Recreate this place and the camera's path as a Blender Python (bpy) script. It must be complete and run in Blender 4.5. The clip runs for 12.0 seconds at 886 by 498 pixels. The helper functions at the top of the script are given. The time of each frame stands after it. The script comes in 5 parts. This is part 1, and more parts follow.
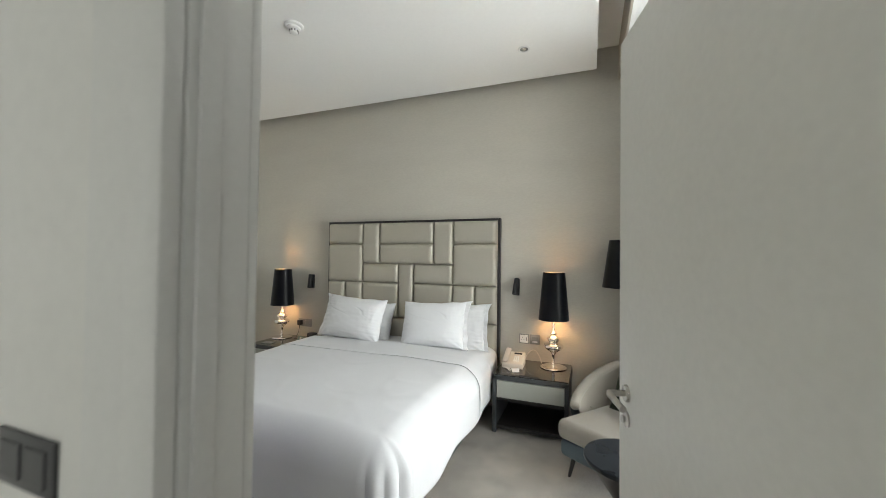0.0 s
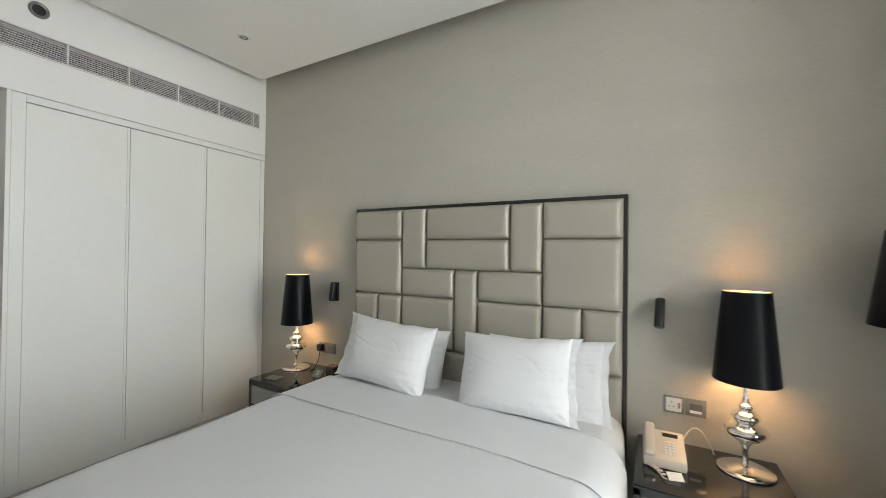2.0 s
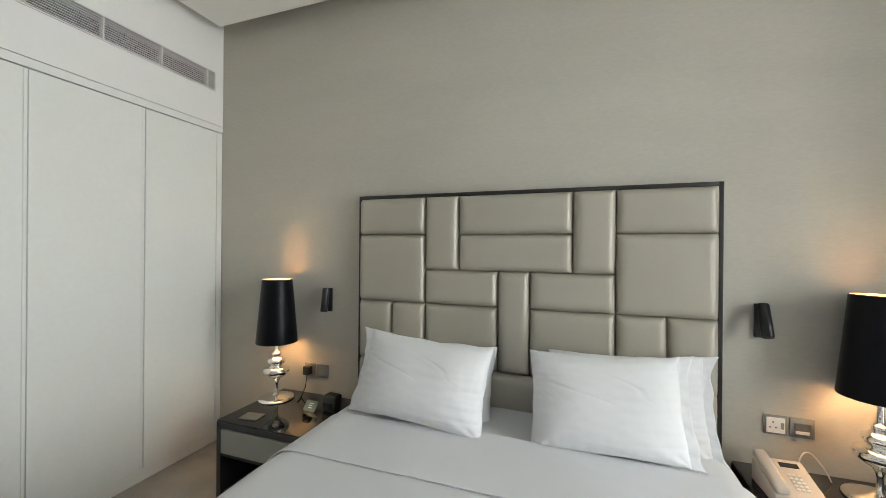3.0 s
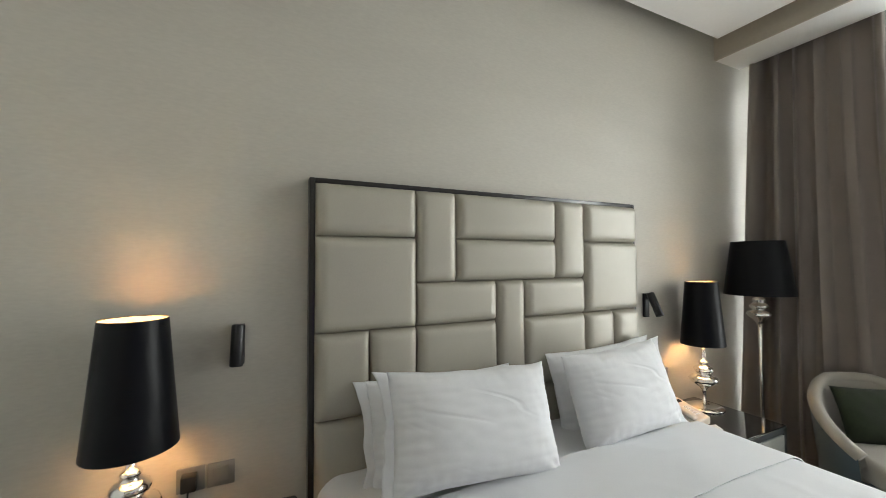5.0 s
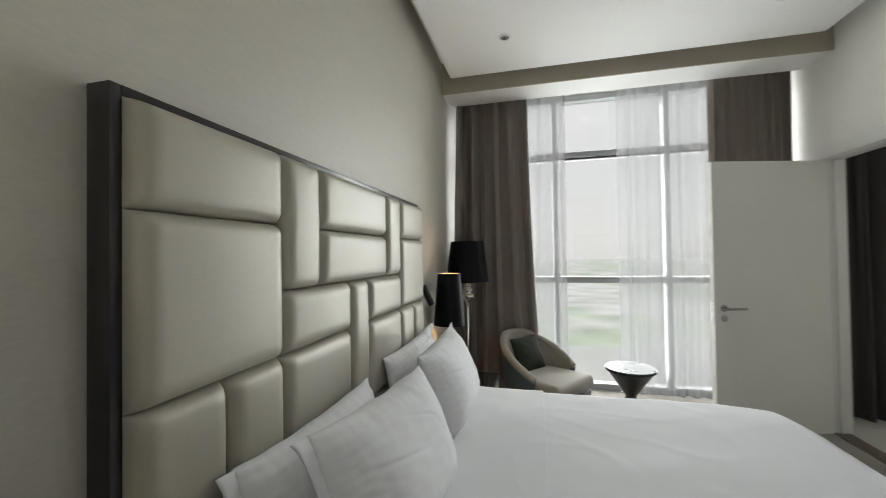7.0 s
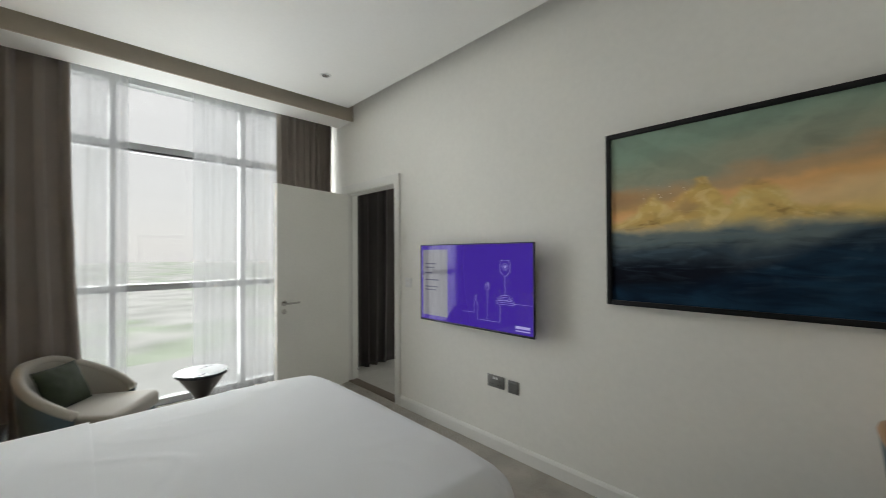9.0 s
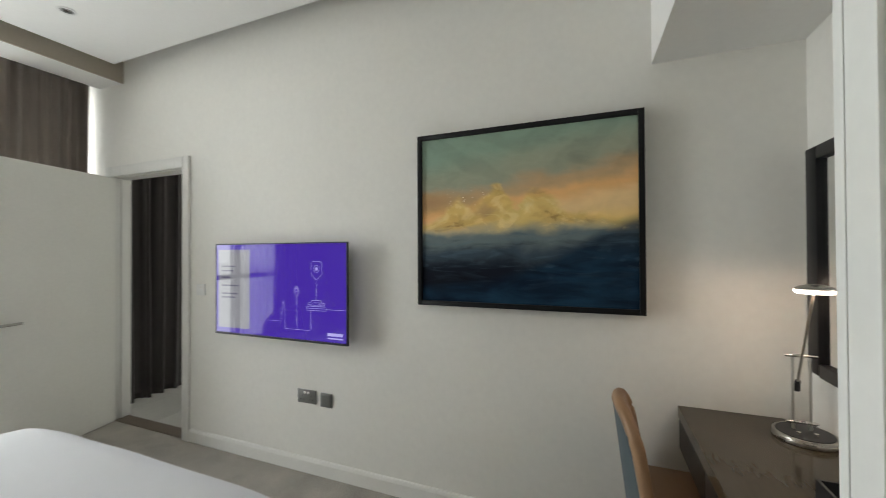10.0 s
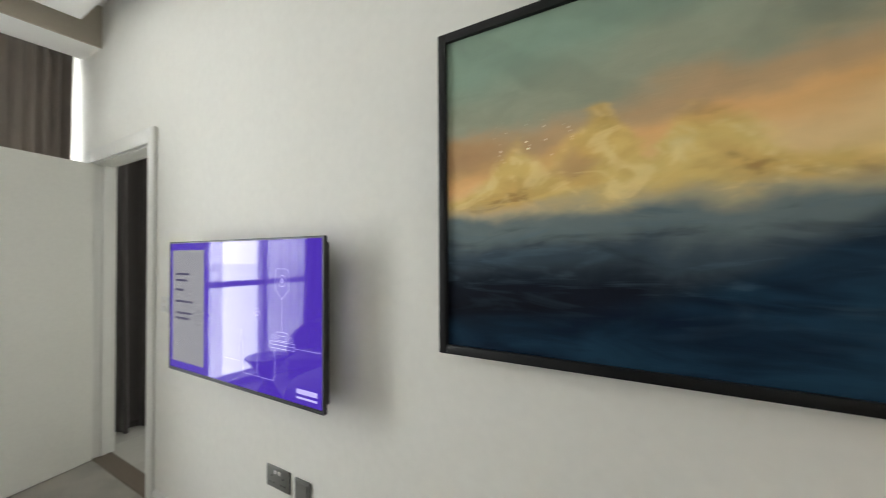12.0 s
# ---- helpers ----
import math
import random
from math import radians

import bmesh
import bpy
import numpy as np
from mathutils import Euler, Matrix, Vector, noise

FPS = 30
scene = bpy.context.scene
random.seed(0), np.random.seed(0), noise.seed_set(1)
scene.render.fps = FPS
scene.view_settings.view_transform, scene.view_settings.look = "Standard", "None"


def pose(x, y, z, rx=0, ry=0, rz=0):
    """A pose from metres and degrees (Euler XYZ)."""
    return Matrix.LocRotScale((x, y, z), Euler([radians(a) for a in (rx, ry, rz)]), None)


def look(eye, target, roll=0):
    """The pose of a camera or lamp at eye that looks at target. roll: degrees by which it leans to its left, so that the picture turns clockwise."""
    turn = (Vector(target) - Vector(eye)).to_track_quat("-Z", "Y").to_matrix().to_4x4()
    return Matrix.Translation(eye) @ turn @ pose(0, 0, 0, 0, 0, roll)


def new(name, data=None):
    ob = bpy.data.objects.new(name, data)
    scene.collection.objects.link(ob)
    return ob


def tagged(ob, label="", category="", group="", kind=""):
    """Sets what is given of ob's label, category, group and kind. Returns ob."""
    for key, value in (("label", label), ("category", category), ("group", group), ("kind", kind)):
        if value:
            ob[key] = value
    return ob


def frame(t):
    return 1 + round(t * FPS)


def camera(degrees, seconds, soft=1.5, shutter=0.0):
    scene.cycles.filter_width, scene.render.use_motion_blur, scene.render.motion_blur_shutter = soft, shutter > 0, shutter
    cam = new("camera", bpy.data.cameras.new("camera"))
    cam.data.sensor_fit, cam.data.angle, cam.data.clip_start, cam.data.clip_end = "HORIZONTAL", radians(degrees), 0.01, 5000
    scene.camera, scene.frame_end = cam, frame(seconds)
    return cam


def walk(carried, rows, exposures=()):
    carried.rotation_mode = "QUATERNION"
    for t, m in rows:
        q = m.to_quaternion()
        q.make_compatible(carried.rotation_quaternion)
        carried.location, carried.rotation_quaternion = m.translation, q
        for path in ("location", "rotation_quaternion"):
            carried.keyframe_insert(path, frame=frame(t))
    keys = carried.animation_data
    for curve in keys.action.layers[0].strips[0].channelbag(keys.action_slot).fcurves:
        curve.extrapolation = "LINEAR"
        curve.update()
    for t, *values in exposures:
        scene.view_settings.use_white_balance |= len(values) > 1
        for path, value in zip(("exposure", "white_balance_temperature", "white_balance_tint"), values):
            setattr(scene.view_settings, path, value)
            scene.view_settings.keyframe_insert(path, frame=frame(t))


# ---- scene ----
cam = camera(98.7, 12.0, soft=0.4, shutter=0.3)
PATH = [
    (0, (0.299, 0.234, 1.369), (-0.418, 2.1, 1.408), 0.7),
    (0.5, (0.203, 0.608, 1.446), (-0.553, 2.459, 1.455), 0.4),
    (1, (0.13, 0.93, 1.459), (-0.733, 2.735, 1.468), 0.5),
    (1.5, (-0.057, 1.19, 1.437), (-1.01, 2.949, 1.446), 0.6),
    (2, (-0.332, 1.413, 1.404), (-1.305, 3.16, 1.421), 0.7),
    (2.5, (-0.692, 1.578, 1.394), (-1.576, 3.371, 1.425), 1.1),
    (2.7, (-0.848, 1.605, 1.41), (-1.653, 3.436, 1.419), 0.8),
    (3.6, (-1.57, 1.625, 1.405), (-1.84, 3.605, 1.43), 0.3),
    (4.5, (-2.255, 1.839, 1.373), (-1.751, 3.773, 1.438), -0.1),
    (5, (-2.508, 2.051, 1.382), (-1.653, 3.858, 1.449), -0.3),
    (5.5, (-2.713, 2.312, 1.39), (-1.508, 3.908, 1.439), -0.2),
    (6, (-2.779, 2.561, 1.38), (-1.257, 3.858, 1.411), -0.2),
    (6.5, (-2.805, 2.776, 1.402), (-0.996, 3.628, 1.433), -0.2),
    (6.7, (-2.827, 2.841, 1.389), (-0.955, 3.544, 1.423), -0.5),
    (8.3, (-3.106, 2.943, 1.43), (-1.263, 2.167, 1.445), -0.3),
    (8.5, (-3.124, 2.937, 1.421), (-1.384, 1.95, 1.447), -0.4),
    (9, (-3.157, 2.914, 1.42), (-1.719, 1.524, 1.441), -0.3),
    (9.5, (-3.194, 2.839, 1.423), (-2.081, 1.177, 1.434), -0.3),
    (10, (-3.187, 2.702, 1.42), (-2.443, 0.846, 1.439), -0.3),
    (10.5, (-3.158, 2.54, 1.435), (-2.624, 0.613, 1.451), -0.4),
    (11, (-3.085, 2.298, 1.432), (-2.574, 0.365, 1.453), -0.4),
    (11.5, (-3.007, 2.005, 1.424), (-2.369, 0.109, 1.453), -0.4),
    (11.8, (-2.948, 1.844, 1.424), (-2.118, 0.025, 1.45), -0.4),
    (12, (-2.859, 1.738, 1.417), (-1.822, 0.028, 1.45), -0.3),
]
EXPOSURES = [(0.0, 2.30), (1.0, 2.33), (2.5, 2.28), (4.5, 2.42), (5.5, 2.28), (6.5, 2.04), (8.5, 1.97), (9.5, 2.18), (10.5, 2.54), (12.0, 2.72)]
walk(cam, [(t, look(eye, target, roll)) for t, eye, target, roll in PATH], EXPOSURES)

# ---- light ----
world = bpy.data.worlds.new("sky_world")
world.use_nodes = True
scene.world = world
wn, wl = world.node_tree.nodes, world.node_tree.links
wn.clear()
sky = wn.new("ShaderNodeTexSky")
sky.sky_type, sky.sun_disc = "NISHITA", False
sky.sun_elevation, sky.sun_rotation = radians(38), radians(80)
sky.air_density, sky.dust_density, sky.ozone_density = 1.0, 1.5, 1.0
wbg, wout, haze = wn.new("ShaderNodeBackground"), wn.new("ShaderNodeOutputWorld"), wn.new("ShaderNodeMix")
wbg.inputs["Strength"].default_value = 0.05
haze.data_type = "RGBA"
haze.inputs[0].default_value = 0.97          # bright overcast haze over the clear sky
haze.inputs[7].default_value = (4.0, 4.0, 3.98, 1)
wl.new(sky.outputs["Color"], haze.inputs[6])
wl.new(haze.outputs[2], wbg.inputs["Color"])
wl.new(wbg.outputs["Background"], wout.inputs["Surface"])

sun = new("sun", bpy.data.lights.new("sun", "SUN"))
sun.data.energy, sun.data.angle, sun.data.color = 1.35, radians(120), (0.965, 1.0, 1.0)
sun.matrix_world = look((30, 3, 5), (0, 2.2, 1.2))

# the sky's light in the openings of the two windows
day = bpy.data.lights.new("window_light", "AREA")
day.shape, day.size, day.size_y, day.energy, day.color = "RECTANGLE", 2.9, 2.8, 32, (0.965, 1.0, 0.995)
day.spread = radians(138)
window_light = new("window_light", day)
window_light.matrix_world = look((1.42, 2.21, 1.5), (0, 2.21, 1.5))
living_light = new("living_window_light", bpy.data.lights.new("living_window_light", "AREA"))
living_light.data.shape, living_light.data.size, living_light.data.size_y = "RECTANGLE", 1.9, 2.8
living_light.data.energy, living_light.data.color = 6, (0.93, 0.99, 1.03)
living_light.matrix_world = look((1.42, -2.0, 1.5), (0, -2.0, 1.5))

# ---- materials ----
def material(name, color, rough=0.6, metal=0.0, vary=0.12, scale=8.0, fine=90.0, bump=0.0, bump_scale=220.0,
             stretch=(1, 1, 1), sheen=0.0, coat=0.0, random_piece=0.0, spec=0.5):
    """A surface with a base colour, variation at two scales, and fine relief."""
    m = bpy.data.materials.new(name)
    m.use_nodes = True
    n, l = m.node_tree.nodes, m.node_tree.links
    b = n["Principled BSDF"]
    b.inputs["Roughness"].default_value, b.inputs["Metallic"].default_value = rough, metal
    b.inputs["Sheen Weight"].default_value, b.inputs["Coat Weight"].default_value = sheen, coat
    b.inputs["Specular IOR Level"].default_value = spec
    co, mp = n.new("ShaderNodeTexCoord"), n.new("ShaderNodeMapping")
    mp.inputs["Scale"].default_value = stretch
    l.new(co.outputs["Object"], mp.inputs["Vector"])
    big, small = n.new("ShaderNodeTexNoise"), n.new("ShaderNodeTexNoise")
    big.inputs["Scale"].default_value, small.inputs["Scale"].default_value = scale, fine
    big.inputs["Detail"].default_value, small.inputs["Detail"].default_value = 4, 3
    l.new(mp.outputs["Vector"], big.inputs["Vector"])
    l.new(mp.outputs["Vector"], small.inputs["Vector"])
    add = n.new("ShaderNodeMath")
    add.operation = "ADD"
    l.new(big.outputs["Fac"], add.inputs[0])
    l.new(small.outputs["Fac"], add.inputs[1])
    rng = n.new("ShaderNodeMapRange")
    rng.inputs["From Min"].default_value, rng.inputs["From Max"].default_value = 0.6, 1.4
    rng.inputs["To Min"].default_value, rng.inputs["To Max"].default_value = 1 - vary, 1 + vary
    l.new(add.outputs[0], rng.inputs["Value"])
    mul = n.new("ShaderNodeVectorMath")
    mul.operation = "SCALE"
    mul.inputs[0].default_value = color
    l.new(rng.outputs["Result"], mul.inputs["Scale"])
    last = mul.outputs[0]
    if random_piece:
        info = n.new("ShaderNodeObjectInfo")
        r2 = n.new("ShaderNodeMapRange")
        r2.inputs["To Min"].default_value, r2.inputs["To Max"].default_value = 1 - random_piece, 1 + random_piece
        l.new(info.outputs["Random"], r2.inputs["Value"])
        m2 = n.new("ShaderNodeVectorMath")
        m2.operation = "SCALE"
        l.new(last, m2.inputs[0])
        l.new(r2.outputs["Result"], m2.inputs["Scale"])
        last = m2.outputs[0]
    l.new(last, b.inputs["Base Color"])
    rr = n.new("ShaderNodeMapRange")
    rr.inputs["To Min"].default_value, rr.inputs["To Max"].default_value = max(0.02, rough * 0.85), min(1, rough * 1.15)
    l.new(big.outputs["Fac"], rr.inputs["Value"])
    l.new(rr.outputs["Result"], b.inputs["Roughness"])
    if bump:
        tex, bp = n.new("ShaderNodeTexNoise"), n.new("ShaderNodeBump")
        tex.inputs["Scale"].default_value, tex.inputs["Detail"].default_value = bump_scale, 3
        bp.inputs["Strength"].default_value, bp.inputs["Distance"].default_value = bump, 0.004
        l.new(mp.outputs["Vector"], tex.inputs["Vector"])
        l.new(tex.outputs["Fac"], bp.inputs["Height"])
        l.new(bp.outputs["Normal"], b.inputs["Normal"])
    return m


def glow(name, color, strength):
    m = bpy.data.materials.new(name)
    m.use_nodes = True
    b = m.node_tree.nodes["Principled BSDF"]
    b.inputs["Base Color"].default_value = (*color, 1)
    b.inputs["Emission Color"].default_value = (*color, 1)
    b.inputs["Emission Strength"].default_value = strength
    return m


M = {}
M["paint"] = material("wall_paint", (0.84, 0.825, 0.775), 0.75, vary=0.03, scale=1.5, fine=30, bump=0.04, bump_scale=350)
M["wallpaper"] = material("silk_wallpaper", (0.52, 0.494, 0.43), 0.50, metal=0.08, vary=0.07, scale=2.2, fine=60, bump=0.09, bump_scale=110,
                          stretch=(0.6, 1, 2.2), spec=0.5)
M["ceiling"] = material("ceiling_paint", (0.89, 0.885, 0.86), 0.85, vary=0.02, scale=1.2, fine=40)
M["trim"] = material("trim_paint", (0.80, 0.79, 0.75), 0.45, vary=0.03, scale=3, fine=60)
M["leaf"] = material("door_paint", (0.77, 0.76, 0.705), 0.42, vary=0.04, scale=2, fine=50, bump=0.03, bump_scale=300)
M["wardrobe"] = material("wardrobe_lacquer", (0.85, 0.86, 0.825), 0.38, vary=0.025, scale=1.5, fine=40)
M["carpet"] = material("carpet_pile", (0.36, 0.33, 0.285), 0.95, vary=0.38, scale=5, fine=160, bump=0.8, bump_scale=420, sheen=0.3)
M["timber"] = material("floor_timber", (0.17, 0.135, 0.105), 0.5, vary=0.2, scale=3, fine=60, stretch=(0.4, 5, 1), bump=0.1, random_piece=0.15)
M["tile"] = material("pale_tile", (0.62, 0.60, 0.56), 0.3, vary=0.06, scale=2, fine=20, random_piece=0.04)
M["grout"] = material("grout", (0.35, 0.34, 0.31), 0.9)
M["linen"] = material("white_linen", (0.70, 0.71, 0.725), 0.85, vary=0.02, scale=5, fine=150, bump=0.10, bump_scale=700, sheen=0.15)
# linen made lighter in colour to make up for weak light on the pillows
M["pillowcase"] = material("white_linen_lightened", (0.77, 0.78, 0.79), 0.85, vary=0.02, scale=4, fine=160, bump=0.08, bump_scale=800, sheen=0.15)
M["leather"] = material("champagne_leather", (0.41, 0.386, 0.318), 0.38, metal=0.14, vary=0.06, scale=4, fine=200, bump=0.10, bump_scale=520, random_piece=0.03, spec=0.7)
M["ebony"] = material("dark_stained_wood", (0.018, 0.016, 0.015), 0.32, vary=0.2, scale=6, fine=70, stretch=(1, 1, 0.2), coat=0.2)
M["charcoal"] = material("charcoal_lacquer", (0.042, 0.046, 0.049), 0.35, vary=0.12, scale=5, fine=70, stretch=(1, 1, 0.3))
M["steel"] = material("satin_steel", (0.58, 0.56, 0.52), 0.32, metal=1.0, vary=0.02)
M["smoked"] = material("black_glass_top", (0.012, 0.012, 0.013), 0.06, vary=0.1, coat=0.6)
M["table_top"] = material("black_lacquer", (0.018, 0.021, 0.025), 0.28, vary=0.1, spec=0.22)
M["card"] = material("teal_card", (0.13, 0.19, 0.185), 0.5, vary=0.05)
M["drawer"] = material("grey_drawer_front", (0.36, 0.37, 0.33), 0.32, vary=0.04)
M["chrome"] = material("chrome", (0.86, 0.84, 0.80), 0.07, metal=1.0, vary=0.03)
M["nickel"] = material("brushed_nickel", (0.48, 0.46, 0.42), 0.28, metal=1.0, vary=0.08, stretch=(1, 1, 12))
M["shade"] = material("black_satin_shade", (0.004, 0.0045, 0.006), 0.34, vary=0.2, scale=20, fine=300, bump=0.08, bump_scale=900, spec=0.17)
M["lining"] = material("gold_lining", (0.80, 0.70, 0.58), 0.5, vary=0.05)
M["black"] = material("black_metal", (0.012, 0.012, 0.013), 0.35, vary=0.1)
M["plastic_black"] = material("black_plastic", (0.015, 0.015, 0.016), 0.45, vary=0.1)
M["plate"] = material("grey_metal_plate", (0.30, 0.30, 0.29), 0.36, metal=0.6, vary=0.06, stretch=(1, 1, 10))
M["plate_dark"] = material("dark_metal_plate", (0.21, 0.21, 0.20), 0.38, metal=0.5, vary=0.06)
M["switch_dark"] = material("anthracite_plate", (0.075, 0.075, 0.075), 0.4, vary=0.06)
M["white_plastic"] = material("white_plastic", (0.78, 0.78, 0.765), 0.4, vary=0.02)
M["phone"] = material("ivory_plastic", (0.62, 0.55, 0.47), 0.42, vary=0.04)
M["curtain"] = material("taupe_curtain", (0.225, 0.189, 0.162), 0.8, vary=0.10, scale=6, fine=240, bump=0.15, bump_scale=700, sheen=0.25)
M["curtain_dark"] = material("charcoal_curtain", (0.060, 0.051, 0.049), 0.85, vary=0.12, scale=6, fine=240, sheen=0.2)
M["velvet"] = material("green_velvet", (0.011, 0.018, 0.004), 0.85, vary=0.4, scale=14, fine=90, sheen=0.03, bump=0.2)
M["upholstery"] = material("beige_upholstery", (0.315, 0.288, 0.243), 0.75, vary=0.06, scale=6, fine=220, bump=0.15, bump_scale=600, sheen=0.2)
M["shell"] = material("blue_grey_shell", (0.075, 0.105, 0.12), 0.5, vary=0.08, scale=6, fine=120)
M["tan"] = material("tan_leather", (0.36, 0.215, 0.115), 0.42, vary=0.10, scale=5, fine=160, bump=0.12, bump_scale=500)
M["desk"] = material("dark_lacquer_desk", (0.058, 0.044, 0.026), 0.14, vary=0.12, scale=4, fine=60, stretch=(1, 0.2, 1), coat=0.1, spec=0.3)
M["base_fabric"] = material("grey_bed_base", (0.085, 0.09, 0.09), 0.85, vary=0.15, fine=250, bump=0.2)
M["frame_black"] = material("black_picture_frame", (0.006, 0.006, 0.007), 0.40, vary=0.2, spec=0.3)
M["aluminium"] = material("grey_aluminium", (0.36, 0.37, 0.37), 0.5, metal=0.2, vary=0.05)
M["gasket"] = material("grey_rubber", (0.06, 0.06, 0.06), 0.7, vary=0.1)
# near-black: painted shade in vents, slots and pin holes; also the phone display
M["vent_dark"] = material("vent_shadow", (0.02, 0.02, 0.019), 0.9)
M["paper"] = material("white_paper", (0.75, 0.73, 0.70), 0.7, vary=0.03)
M["terrace"] = material("terrace_stone", (0.52, 0.52, 0.50), 0.9, vary=0.1, scale=2, spec=0.0)
M["pelmet"] = material("pelmet_beige", (0.50, 0.445, 0.36), 0.7, vary=0.04, scale=2, fine=40, bump=0.04)
M["bag"] = material("bin_liner", (0.45, 0.46, 0.46), 0.35, vary=0.1, bump=0.5, bump_scale=60)
M["bulb"] = glow("warm_bulb", (1.0, 0.72, 0.45), 0.7)
M["led"] = glow("warm_led", (1.0, 0.84, 0.70), 1.6)

m = bpy.data.materials.new("mirror_silver")
m.use_nodes = True
b = m.node_tree.nodes["Principled BSDF"]
b.inputs["Base Color"].default_value, b.inputs["Metallic"].default_value, b.inputs["Roughness"].default_value = (0.86, 0.87, 0.86, 1), 1.0, 0.015
M["mirror"] = m

m = bpy.data.materials.new("window_glass")
m.use_nodes = True
n, l = m.node_tree.nodes, m.node_tree.links
n.clear()
o, mx = n.new("ShaderNodeOutputMaterial"), n.new("ShaderNodeMixShader")
tr, gl, fr = n.new("ShaderNodeBsdfTransparent"), n.new("ShaderNodeBsdfGlossy"), n.new("ShaderNodeFresnel")
tr.inputs["Color"].default_value, gl.inputs["Roughness"].default_value = (0.955, 0.96, 0.955, 1), 0.0
fr.inputs["IOR"].default_value = 1.35
l.new(fr.outputs[0], mx.inputs[0])
l.new(tr.outputs[0], mx.inputs[1])
l.new(gl.outputs[0], mx.inputs[2])
l.new(mx.outputs[0], o.inputs["Surface"])
M["glass"] = m

m = bpy.data.materials.new("sheer_voile")
m.use_nodes = True
n, l = m.node_tree.nodes, m.node_tree.links
n.clear()
o, mx, m2 = n.new("ShaderNodeOutputMaterial"), n.new("ShaderNodeMixShader"), n.new("ShaderNodeMixShader")
tr, tl, df = n.new("ShaderNodeBsdfTransparent"), n.new("ShaderNodeBsdfTranslucent"), n.new("ShaderNodeBsdfDiffuse")
tl.inputs["Color"].default_value, df.inputs["Color"].default_value = (0.15, 0.152, 0.153, 1), (0.58, 0.585, 0.59, 1)
co, nz, rg = n.new("ShaderNodeTexCoord"), n.new("ShaderNodeTexNoise"), n.new("ShaderNodeMapRange")
nz.inputs["Scale"].default_value = 300
rg.inputs["To Min"].default_value, rg.inputs["To Max"].default_value = 0.42, 0.64
l.new(co.outputs["Object"], nz.inputs["Vector"])
l.new(nz.outputs["Fac"], rg.inputs["Value"])
m2.inputs[0].default_value = 0.35
l.new(tl.outputs[0], m2.inputs[1])
l.new(df.outputs[0], m2.inputs[2])
l.new(rg.outputs["Result"], mx.inputs[0])
l.new(tr.outputs[0], mx.inputs[1])
l.new(m2.outputs[0], mx.inputs[2])
l.new(mx.outputs[0], o.inputs["Surface"])
M["sheer"] = m


